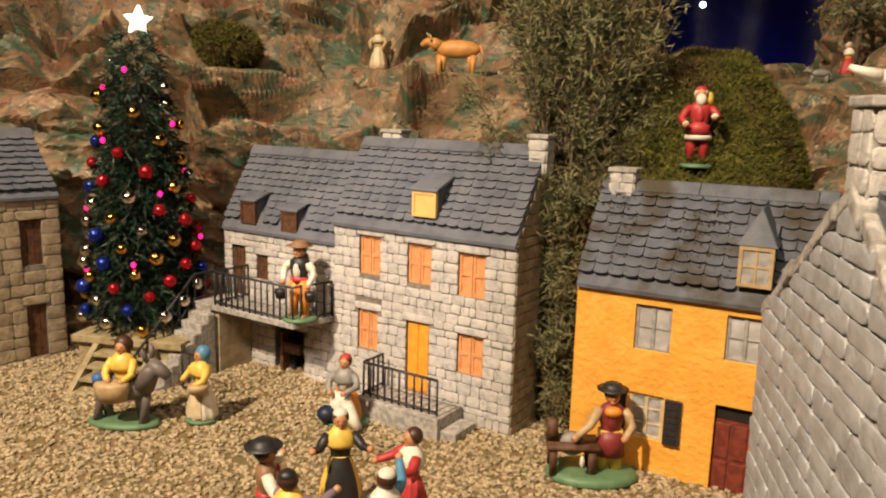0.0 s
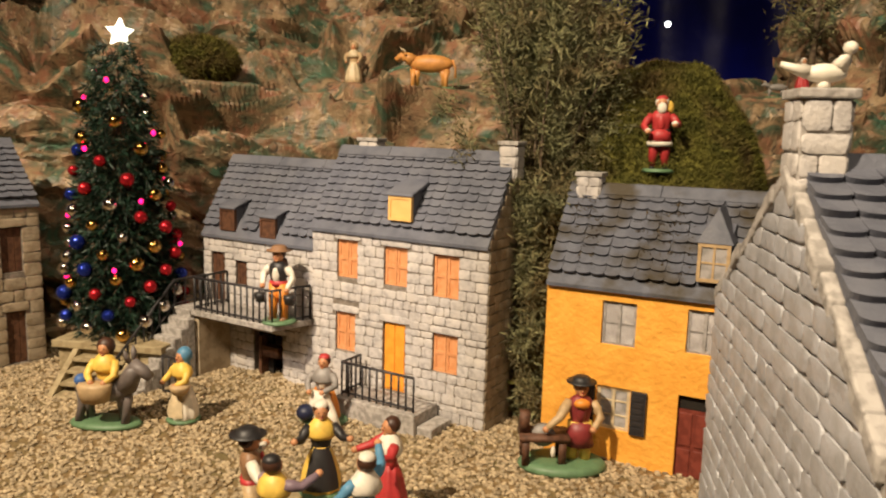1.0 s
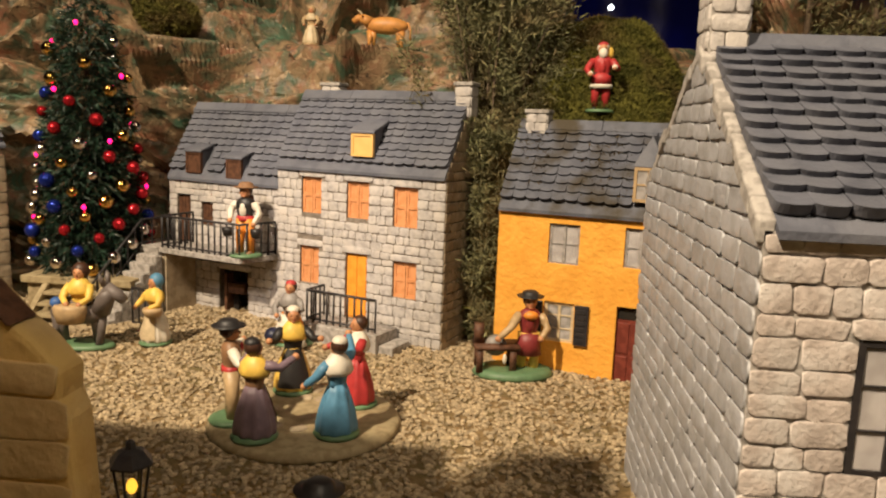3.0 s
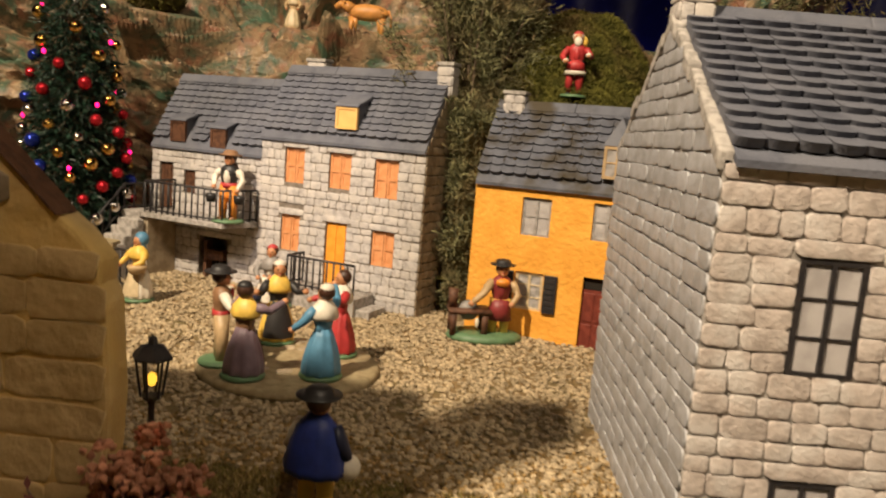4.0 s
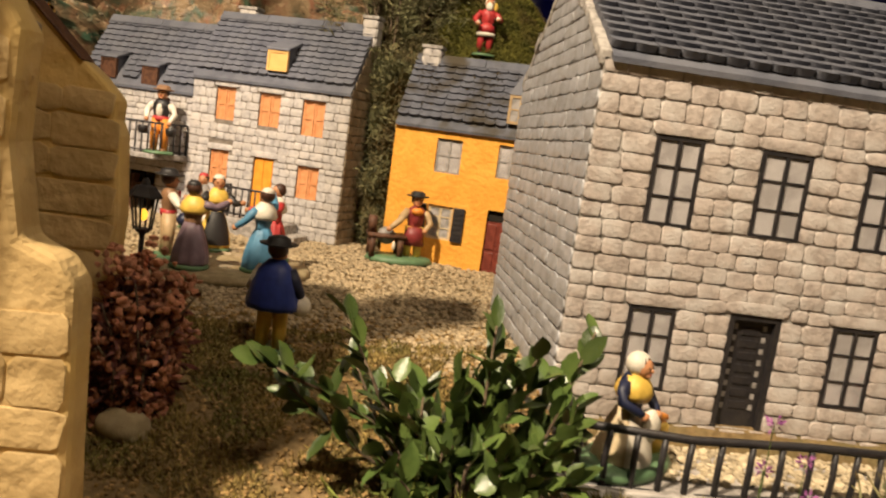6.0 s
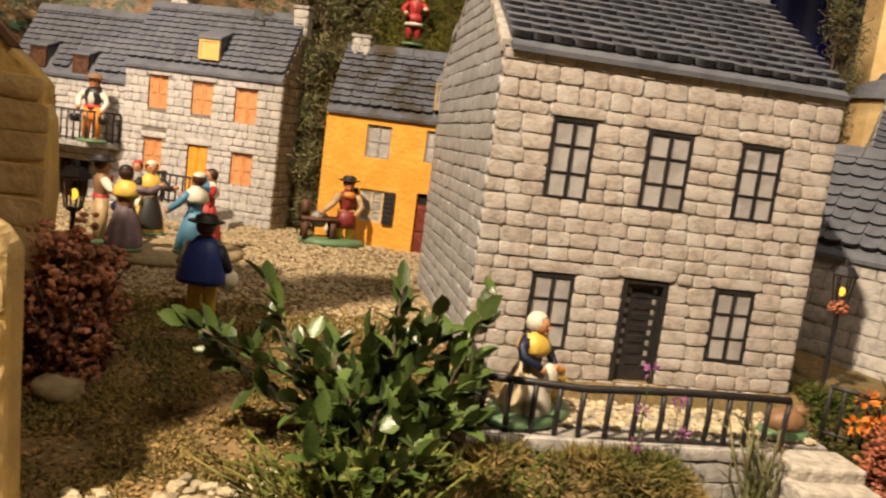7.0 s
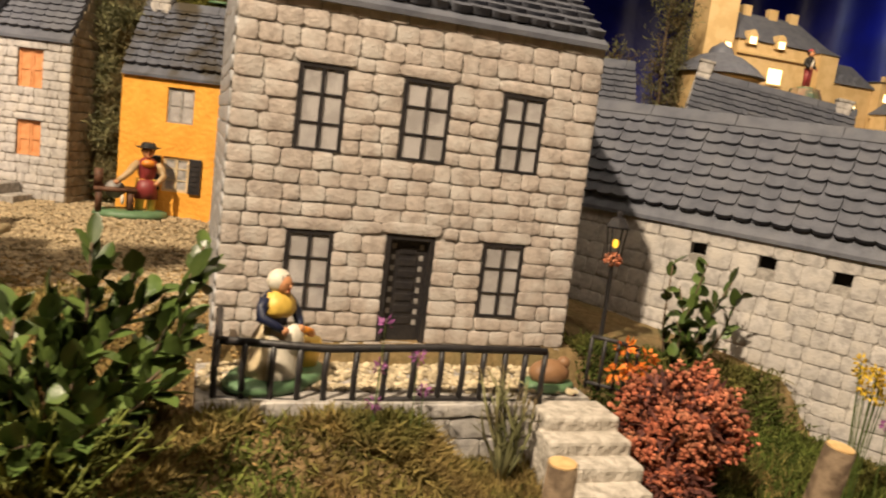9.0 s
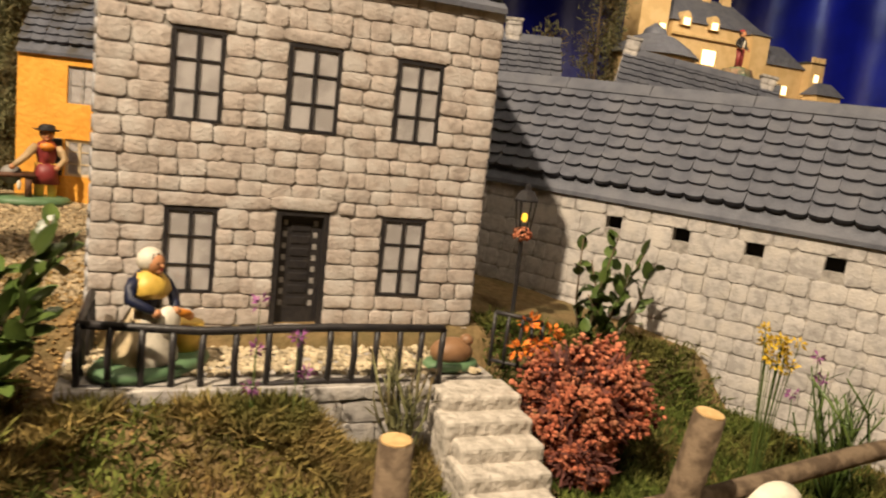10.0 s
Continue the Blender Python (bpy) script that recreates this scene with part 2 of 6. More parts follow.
class Shape:
    """Collects vertices and faces of one mesh, with a material slot for each face."""

    def __init__(self):
        self.v, self.f, self.m = [], [], []

    def add(self, verts, faces, slot=0):
        k = len(self.v)
        self.v += [tuple(p) for p in verts]
        self.f += [tuple(i + k for i in q) for q in faces]
        self.m += [slot] * len(faces)
        return self

    def box(self, x0, x1, y0, y1, z0, z1, slot=0, m=None):
        vs = [Vector((x, y, z)) for x in (x0, x1) for y in (y0, y1) for z in (z0, z1)]
        if m:
            vs = [m @ p for p in vs]
        return self.add(vs, [(0, 1, 3, 2), (4, 6, 7, 5), (0, 4, 5, 1), (2, 3, 7, 6), (0, 2, 6, 4), (1, 5, 7, 3)], slot)

    def prism(self, outline, axis, d0, d1, slot=0):
        """An outline in the plane across the axis, pushed from d0 to d1."""
        def at(p, d):
            return {"x": (d, p[0], p[1]), "y": (p[0], d, p[1]), "z": (p[0], p[1], d)}[axis]
        n = len(outline)
        vs = [at(p, d0) for p in outline] + [at(p, d1) for p in outline]
        return self.add(vs, [tuple(range(n))[::-1], tuple(range(n, 2 * n))] + [(i, (i + 1) % n, n + (i + 1) % n, n + i) for i in range(n)], slot)

    def lathe(self, prof, slot=0, c=(0, 0, 0), sx=1.0, sy=1.0, seg=14, lean=(0, 0), wave=0.0, folds=7):
        rings = []
        for r, z in prof:
            rings.append([(c[0] + lean[0] * z + r * sx * math.cos(a) * (1 + wave * math.sin(folds * a)), c[1] + lean[1] * z + r * sy * math.sin(a) * (1 + wave * math.sin(folds * a)), c[2] + z)
                          for a in (2 * math.pi * i / seg for i in range(seg))])
        vs = [p for ring in rings for p in ring]
        fs = [(j * seg + i, j * seg + (i + 1) % seg, (j + 1) * seg + (i + 1) % seg, (j + 1) * seg + i) for j in range(len(prof) - 1) for i in range(seg)]
        fs += [tuple(range(seg))[::-1], tuple(range((len(prof) - 1) * seg, len(prof) * seg))]
        return self.add(vs, fs, slot)

    def ball(self, c, r, slot=0, s=(1, 1, 1), seg=12, rings=7):
        prof = [(r * max(0.04, math.sin(math.pi * i / rings)), -r * math.cos(math.pi * i / rings) * s[2]) for i in range(rings + 1)]
        return self.lathe(prof, slot, c, s[0], s[1], seg)

    def tube(self, pts, rad, slot=0, seg=8):
        pts = [Vector(p) for p in pts]
        rad = rad if isinstance(rad, (list, tuple)) else [rad] * len(pts)
        vs = []
        for i, p in enumerate(pts):
            d = (pts[min(i + 1, len(pts) - 1)] - pts[max(i - 1, 0)]).normalized()
            a = d.orthogonal().normalized() if abs(d.z) > 0.95 else d.cross(Vector((0, 0, 1))).normalized()
            b = d.cross(a)
            vs += [p + rad[i] * (a * math.cos(t) + b * math.sin(t)) for t in (2 * math.pi * k / seg for k in range(seg))]
        fs = [(j * seg + i, j * seg + (i + 1) % seg, (j + 1) * seg + (i + 1) % seg, (j + 1) * seg + i) for j in range(len(pts) - 1) for i in range(seg)]
        return self.add(vs, fs + [tuple(range(seg))[::-1], tuple(range((len(pts) - 1) * seg, len(pts) * seg))], slot)

    def mesh(self, name, mats, smooth=False):
        me = bpy.data.meshes.new(name)
        me.from_pydata(self.v, [], self.f)
        for m in mats if isinstance(mats, (list, tuple)) else [mats]:
            me.materials.append(m)
        me.polygons.foreach_set("material_index", self.m)
        me.polygons.foreach_set("use_smooth", [smooth] * len(self.f))
        me.update()
        return me


def part(name, shape, mats, parent=None, label="", smooth=False, m=None, bevel=0.0):
    """Links a shape as one mesh object under a thing or a part."""
    ob = new(name, shape if isinstance(shape, bpy.types.Mesh) else shape.mesh(name, mats, smooth))
    ob.parent = parent
    if m is not None:
        ob.matrix_basis = m
    if label:
        ob["label"] = label
    if bevel:
        b = ob.modifiers.new("worn_edges", "BEVEL")
        b.width, b.segments, b.limit_method = bevel, 2, "ANGLE"
    return ob


def empty(name, m, label, category, group="", kind=""):
    ob = new(name)
    ob.empty_display_size = 0.01
    ob.matrix_basis = m
    return tagged(ob, label, category, group, kind)


def soup(name, verts, faces, material, smooth=False):
    """A big mesh from arrays; faces all have the same number of corners."""
    me = bpy.data.meshes.new(name)
    me.from_pydata(np.asarray(verts).reshape(-1, 3).tolist(), [], np.asarray(faces).tolist())
    me.materials.append(material)
    me.polygons.foreach_set("use_smooth", [smooth] * len(me.polygons))
    me.update()
    return me


RNG = np.random.default_rng(7)


def blades(name, roots, ways, length, width, material, bend=0.25):
    """Thin pointed leaves: from each root along its way; each is two bent quads' worth of triangles."""
    roots, ways = np.asarray(roots, float), np.asarray(ways, float)
    n = len(roots)
    ways /= np.linalg.norm(ways, axis=1, keepdims=True) + 1e-9
    side = np.cross(ways, RNG.normal(size=(n, 3)))
    side /= np.linalg.norm(side, axis=1, keepdims=True) + 1e-9
    up = np.cross(side, ways)
    ln = (length * RNG.uniform(0.6, 1.3, n))[:, None]
    w = (width * RNG.uniform(0.7, 1.3, n))[:, None] if np.ndim(width) == 0 else width[:, None]
    mid = roots + ways * ln * 0.5 + up * ln * bend * 0.25
    tip = roots + ways * ln + up * ln * bend * RNG.uniform(-1, 1, (n, 1))
    v = np.stack([roots, mid - side * w / 2, mid + side * w / 2, tip], 1).reshape(-1, 3)
    i = np.arange(n)[:, None] * 4
    f = np.concatenate([i + [0, 1, 2], i + [1, 3, 2]])
    return soup(name, v, f, material)


def leaves(name, roots, ways, length, width, material):
    """Broad oval leaves with a folded midrib."""
    roots, ways = np.asarray(roots, float), np.asarray(ways, float)
    n = len(roots)
    ways /= np.linalg.norm(ways, axis=1, keepdims=True) + 1e-9
    side = np.cross(ways, RNG.normal(size=(n, 3)) * 0.5 + [0, 0, 1.2])
    side /= np.linalg.norm(side, axis=1, keepdims=True) + 1e-9
    up = np.cross(side, ways)
    ln, w = (length * RNG.uniform(0.65, 1.25, n))[:, None], (width * RNG.uniform(0.75, 1.2, n))[:, None]
    droop = RNG.uniform(-0.25, 0.1, (n, 1)) * ln
    cols = []
    for t, k, d in ((0.0, 0.05, 0), (0.25, 0.42, 0.1), (0.55, 0.5, 0.35), (0.82, 0.32, 0.7), (1.0, 0.02, 1.0)):
        c = roots + ways * ln * t + up * droop * d
        cols += [c - side * w * k + up * w * 0.13 * min(1, k * 3), c, c + side * w * k + up * w * 0.13 * min(1, k * 3)]
    v = np.stack(cols, 1).reshape(-1, 3)
    i = np.arange(n)[:, None] * 15
    f = np.concatenate([i + [r * 3 + s, r * 3 + s + 1, r * 3 + s + 4, r * 3 + s + 3] for r in range(4) for s in (0, 1)])
    return soup(name, v, f, material, True)


ICO_V = np.array([(math.cos(a) * s, math.sin(a) * s, z) for z, s, o in ((-0.45, 0.89, 0.0), (0.45, 0.89, 0.63)) for a in (o + 2 * math.pi * k / 5 for k in range(5))] + [(0, 0, -1), (0, 0, 1)])
ICO_F = np.array([(10, (k + 1) % 5, k) for k in range(5)] + [(11, 5 + k, 5 + (k + 1) % 5) for k in range(5)] + [(k, (k + 1) % 5, 5 + k) for k in range(5)] + [((k + 1) % 5, 5 + (k + 1) % 5, 5 + k) for k in range(5)])


def pebbles(name, centres, size, material, flat=0.7, jitter=0.28):
    n = len(centres)
    s = np.asarray(size).reshape(-1, 1, 1) * np.ones((n, 1, 1)) * RNG.uniform(0.7, 1.3, (n, 1, 3)) * [1, 1, flat]
    a = RNG.uniform(0, 2 * np.pi, n)
    v = ICO_V[None] * (1 + RNG.uniform(-jitter, jitter, (n, 12, 1))) * s
    x, y = v[..., 0] * np.cos(a)[:, None] - v[..., 1] * np.sin(a)[:, None], v[..., 0] * np.sin(a)[:, None] + v[..., 1] * np.cos(a)[:, None]
    v = np.stack([x, y, v[..., 2]], -1) + np.asarray(centres)[:, None]
    f = (np.arange(n)[:, None, None] * 12 + ICO_F[None]).reshape(-1, 3)
    return soup(name, v.reshape(-1, 3), f, material)


# ---- ground ----


def step(a, b, x):
    t = min(1, max(0, (x - a) / (b - a)))
    return t * t * (3 - 2 * t)


def ground_z(x, y):
    """The height of the display's ground: the square near 0, falling to the front, the rise of the rocks behind."""
    z = -0.045 * (1 - step(0.02, 0.30, y)) - 0.035 * (1 - step(-0.25, 0.05, y))
    z -= (0.045 - 0.026 * (1 - step(0.24, 0.30, x)) * (1 - step(0.112, 0.122, y))) * step(0.07, 0.125, x) * (1 - step(0.19, 0.225, y)) + 0.02 * step(0.40, 0.60, x) * (1 - step(0.2, 0.5, y))
    z += 0.021 * step(0.065, 0.115, y) * (1 - step(0.131, 0.137, y)) * step(0.09, 0.12, x) * (1 - step(0.24, 0.29, x))
    z += 0.003 * noise.noise((x * 9, y * 9, 1)) + 0.0018 * noise.noise((x * 40, y * 40, 4))
    return z


def grid_mesh(name, xs, ys, fn, material, smooth=True):
    v = [(x, y, fn(x, y)) for y in ys for x in xs]
    w = len(xs)
    f = [(j * w + i, j * w + i + 1, (j + 1) * w + i + 1, (j + 1) * w + i) for j in range(len(ys) - 1) for i in range(w - 1)]
    return soup(name, v, f, material, smooth)


ground = tagged(new("ground", grid_mesh("ground", np.concatenate([np.linspace(-1.7, -0.32, 60), np.arange(-0.3, 0.9, 0.01), np.linspace(0.93, 3.6, 60)]), np.concatenate([np.linspace(-1.3, -0.26, 40), np.arange(-0.24, 0.34, 0.008), np.linspace(0.36, 3.6, 110)]), ground_z, SOIL)), "brown sandy soil of the tabletop village display", "ground", kind="structure")


def free_of_houses(x, y):
    return not (0.12 < x < 0.41 and 0.22 < y < 0.51)


def scatter(n, x0, x1, y0, y1, ok, lift=0.001):
    out = []
    while len(out) < n:
        x, y = RNG.uniform(x0, x1), RNG.uniform(y0, y1)
        if ok(x, y):
            out.append((x, y, ground_z(x, y) + lift))
    return np.array(out)


square = scatter(32000, -0.95, 0.24, 0.26, 1.05, lambda x, y: free_of_houses(x, y) and y + RNG.normal(0, 0.03) > 0.36 - 0.1 * step(-0.05, 0.06, x))
tagged(new("gravel", pebbles("gravel", square, 0.0028, GRAVEL)), "tan gravel covering the village square", "gravel", kind="stuff")
LANE = mat("brown_lane_grit", (0.33, 0.215, 0.09), (0.21, 0.135, 0.052), 0.9, scale=250, bump=0.4, fine=500, vary=0.40, island=True, spec=0.2)
dirt = scatter(9000, -0.32, 0.16, 0.0, 0.42, lambda x, y: free_of_houses(x, y))
tagged(new("fine_gravel", pebbles("fine_gravel", dirt, 0.0017, LANE)), "fine brown grit on the shaded lane", "gravel", kind="stuff")
pale = scatter(650, -0.2, 0.0, -0.02, 0.1, lambda x, y: y < 0.045 + 0.25 * (x + 0.1) + RNG.normal(0, 0.01))
tagged(new("pale_gravel", pebbles("pale_gravel", pale + [0, 0, 0.003], 0.0045, WHITEGRAVEL)), "pale gravel patch along the front edge", "gravel", kind="stuff")

# ---- rocks, sky and room ----


def rock_z(x, y):
    """Crumpled painted paper: a steep foot, a shelf with the cattle, a high back on one side and a lower crest on the other."""
    foot = 1.10 + 0.06 * math.sin(x * 3.1) - 0.04 * step(0.05, 0.5, x) - 0.10 * step(-0.5, -0.9, x)
    t = y - foot
    high = 1 - step(-0.05, 0.16, x - 0.04)
    crest = step(0.46, 0.60, x)
    z = -0.05 + 0.36 * step(-0.02, 0.16, t) + 0.10 * step(0.12, 0.30, t) + high * 0.45 * step(0.36, 0.75, t) + (1 - high) * (0.03 + 0.22 * crest) * step(0.25, 0.5, t)
    z += high * 0.10 * step(-0.45, -0.8, x) * step(0.05, 0.3, t)
    return z - 0.75 * step(0.72, 0.95, x) * step(-0.06, 0.05, t)


# Level spots for the figurines and moss on the rock: x, y, z, reach.
LEDGES = [(-0.25, 1.40, 0.430, 0.085), (-0.428, 1.50, 0.446, 0.06), (-0.664, 1.33, 0.425, 0.075), (0.437, 1.49, 0.447, 0.05), (0.393, 1.49, 0.432, 0.03), (-0.93, 1.28, 0.235, 0.05)]


def facet(x, y, k, seed):
    """Flat flakes of crumpled paper: each has its own tilt and meets the next in a sharp crease."""
    p = Vector((x * k, y * k, seed))
    d, near_pts = noise.voronoi(p)
    c = near_pts[0]
    g = noise.cell_vector(c * 37.3) * 2 - Vector((1, 1, 1))
    return ((p - c).x * g.x + (p - c).y * g.y + 0.35 * g.z) * step(0.0, 0.12, d[1] - d[0])


def ledge(b, a):
    """Slanting strata: each swells out slowly and breaks off short."""
    u = b * 3.4 + 0.9 * noise.noise((a * 1.7, b * 1.2, 6.0)) + 0.12 * noise.noise((a * 4, b * 5, 8.0))
    u -= math.floor(u)
    return (u if u < 0.72 else 0.72 * (1 - step(0.72, 1.0, u))) * (0.55 + 0.45 * noise.noise((a * 2.3, b * 2.0, 3.0)))


def rock_mesh(name, xs, ys):
    v = []
    for y in ys:
        for x in xs:
            z = rock_z(x, y)
            e = 0.012
            gy, gx = (rock_z(x, y + e) - z) / e, (rock_z(x + e, y) - z) / e
            nrm = Vector((-gx, -gy, 1.0)).normalized()
            a, b = x + 0.9 * z, z * 1.5 + y - 0.55 * x
            bulge = 0.075 * noise.noise((a * 2.4, b * 2.4, 0.3)) + 0.12 * facet(a, b, 3.6, 0.4) + 0.050 * facet(a, b, 8.0, 2.2) + 0.008 * facet(a, b, 24, 5.1) + 0.085 * (ledge(b, a) - 0.3)
            shelf = step(0.37, 0.42, z) * (1 - step(0.47, 0.53, z)) * step(-0.56, -0.48, x)
            p = Vector((x, y, z)) + nrm * bulge * (1 - 0.7 * shelf) * step(-0.05, 0.08, z)
            for ax, ay, az, ar in LEDGES:
                k = math.exp(-(((x - ax) / ar) ** 2 + ((y - ay) / ar) ** 2) ** 2)
                p = p.lerp(Vector((x, y, az)), k)
            v.append(p)
    w = len(xs)
    f = [(j * w + i, j * w + i + 1, (j + 1) * w + i + 1, (j + 1) * w + i) for j in range(len(ys) - 1) for i in range(w - 1)]
    return soup(name, [tuple(p) for p in v], f, ROCK)


rocks = tagged(new("rock_backdrop", rock_mesh("rock_backdrop", np.linspace(-1.55, 1.15, 380), np.concatenate([np.linspace(0.98, 1.32, 170), np.linspace(1.326, 1.75, 110), np.linspace(1.77, 2.15, 20)]))), "brown crumpled rock-paper hillside painted with green and rust", "rock", kind="structure")

sky = Shape()
cols = 160
for i in range(cols):
    a = math.pi * (0.02 + 0.96 * i / (cols - 1))
    r = 3.1 + 0.035 * math.sin(i * 0.9) + 0.03 * math.sin(i * 0.37 + 1)
    x, y = 0.9 - 1.05 * r * math.cos(a), 0.35 + r * math.sin(a)
    sky.v += [(x, y, -1.2), (x, y, 1.2), (x, y, 2.9)]
sky.f = [(i * 3 + k, i * 3 + 3 + k, i * 3 + 4 + k, i * 3 + 1 + k) for i in range(cols - 1) for k in (0, 1)]
sky.m = [0] * len(sky.f)
tagged(part("backdrop", sky, SKY, smooth=True), "deep blue night-sky cloth hung in loose folds", "backdrop", kind="structure")
room = Shape().box(-2.6, 4.6, -1.6, -1.5, -1.2, 2.9).box(-2.6, 4.6, -1.6, 3.7, -1.3, -1.2)
room.box(-2.6, -2.5, -1.6, 3.7, -1.2, 2.9).box(4.5, 4.6, -1.6, 3.7, -1.2, 2.9)
tagged(part("wall_room", room, ROOM), "dark unlit room wall behind the display", "wall", kind="structure")
tagged(part("ceiling", Shape().box(-2.6, 4.6, -1.6, 3.7, 2.9, 3.0), ROOM), "dark unlit room ceiling", "ceiling", kind="structure")
tagged(part("sky_bulb", Shape().ball((0, 0, 0), 0.011), MOON, m=pose(0.355, 2.9, 0.757), smooth=True), "small white bulb shining on the blue cloth", "bulb")

# ---- houses ----


def stone_mesh(k, material):
    """One rounded block: x and z from -0.5 to 0.5, its face towards -y."""
    r = random.Random(k)
    oct8 = [(-0.5, -0.36), (-0.38, -0.5), (0.38, -0.5), (0.5, -0.36), (0.5, 0.36), (0.38, 0.5), (-0.38, 0.5), (-0.5, 0.36)]
    s = Shape()
    out = [(x + r.uniform(-0.03, 0.03), z + r.uniform(-0.04, 0.04)) for x, z in oct8]
    vs = [(x, 0.3, z) for x, z in out] + [(x, -0.62, z) for x, z in out] + [(x * 0.945 + r.uniform(-0.012, 0.012), -1 + r.uniform(-0.1, 0.1), z * 0.89 + r.uniform(-0.02, 0.02)) for x, z in out] + [(r.uniform(-0.1, 0.1), -1.0 + r.uniform(-0.1, 0.05), r.uniform(-0.1, 0.1))]
    fs = [(j * 8 + i, j * 8 + (i + 1) % 8, j * 8 + 8 + (i + 1) % 8, j * 8 + 8 + i) for j in (0, 1) for i in range(8)] + [(16 + i, 16 + (i + 1) % 8, 24) for i in range(8)]
    return s.add(vs, fs).mesh("stone", material, True)


def tile_mesh(material):
    """One scale tile: x across, y from 0 at its head to -1 at its round tail, z its thickness."""
    arc = [(-0.492, 0.0)] + [(-0.492 * math.cos(a), -0.82 - 0.18 * math.sin(a) ** 0.8) for a in (math.pi * i / 10 for i in range(11))] + [(0.492, 0.0)]
    n = len(arc)
    vs = [(x, y, 0.25 - 0.75 * y) for x, y in arc] + [(x * 0.985, y * 0.955, -0.7) for x, y in arc]
    fs = [tuple(range(n))] + [(i, n + i, n + i + 1, i + 1) for i in range(n - 1)]
    return Shape().add(vs, fs).mesh("tile", material)


STONES = {m.name: [stone_mesh(k, m) for k in range(6)] for m in (STONE, STONE_B, STONE_G, STONE_T, BEIGE_B)}
TILES = {m.name: tile_mesh(m) for m in (SLATE, SLATE_Y)}


def lay_stones(parent, m, spans, z0, z1, row, width, material, seed, gap=0.0009, depth=0.0016, name="stone", stops=()):
    """Courses of blocks on a wall: m sets the wall's plane (x along, z up, -y outwards); spans(z) gives the free stretches of a course."""
    r = random.Random(seed)
    z = z0
    while z < z1 - row * 0.35:
        h = min(row * r.uniform(0.85, 1.15), z1 - z)
        if z1 - z - h < row * 0.4:
            h = z1 - z
        near_stops = [s for s in stops if z + 0.62 * row < s < z + 1.4 * row]
        if near_stops:
            h = min(near_stops) - z
        for a, b in spans(z, z + h):
            n = max(1, round((b - a) / (width * r.uniform(0.75, 1.35))))
            cuts = [a + (b - a) * (i + (r.uniform(-0.22, 0.22) if 0 < i < n else 0)) / n for i in range(n + 1)]
            for u, w in zip(cuts, cuts[1:]):
                if w - u < 0.003:
                    continue
                k = Matrix.LocRotScale(((u + w) / 2, 0, z + h / 2 + r.uniform(-1, 1) * 0.0006), Euler((0, radians(r.uniform(-1.5, 1.5)), 0)), (w - u - gap, depth * r.uniform(0.75, 1.25), h - gap))
                part(name, r.choice(STONES[material.name]), None, parent, m=m @ k)
        z += h


def minus(a, b, holes):
    """The stretch a..b without the holes."""
    out = [(a, b)]
    for h0, h1 in holes:
        out = [q for s, e in out for q in ((s, min(e, h0)), (max(s, h1), e)) if q[1] - q[0] > 0.003]
    return out


def front_spans(length, holes):
    return lambda z, t: minus(0, length, [(h[0], h[1]) for h in holes if h[2] < t - 0.3 * (t - z) and h[3] > z + 0.3 * (t - z)])


def gable_spans(depth, height, rise):
    def spans(z, t):
        mid = max(z + (t - z) * 0.8, 0)
        if mid <= height:
            return [(0, depth)]
        cut = (mid - height) / rise * depth / 2
        return [(cut, depth - cut)] if depth - 2 * cut > 0.006 else []
    return spans


def pierced(shape, length, z0, z1, holes, y0, y1, slot=0):
    """One wall slab with the holes left open: shared corners, reveals only round the holes and edges."""
    us = sorted({0, length, *[h[0] for h in holes], *[h[1] for h in holes]})
    zs = sorted({z0, z1, *[h[2] for h in holes], *[h[3] for h in holes]})
    us, zs = [u for u in us if 0 <= u <= length], [z for z in zs if z0 <= z <= z1]
    n, k = len(us), len(zs)
    vs = [(u, y, z) for y in (y0, y1) for z in zs for u in us]

    def at(i, j, back):
        return back * n * k + j * n + i

    def solid(i, j):
        if not (0 <= i < n - 1 and 0 <= j < k - 1):
            return False
        a, c = (us[i] + us[i + 1]) / 2, (zs[j] + zs[j + 1]) / 2
        return not any(h[0] <= a <= h[1] and h[2] <= c <= h[3] for h in holes)

    fs = []
    for i in range(n - 1):
        for j in range(k - 1):
            if solid(i, j):
                fs += [(at(i, j, 0), at(i + 1, j, 0), at(i + 1, j + 1, 0), at(i, j + 1, 0)), (at(i, j, 1), at(i, j + 1, 1), at(i + 1, j + 1, 1), at(i + 1, j, 1))]
                for di, dj, p, q in ((-1, 0, (i, j), (i, j + 1)), (1, 0, (i + 1, j + 1), (i + 1, j)), (0, -1, (i + 1, j), (i, j)), (0, 1, (i, j + 1), (i + 1, j + 1))):
                    if not solid(i + di, j + dj):
                        fs.append((at(*p, 0), at(*q, 0), at(*q, 1), at(*p, 1)))
    shape.add(vs, fs, slot)


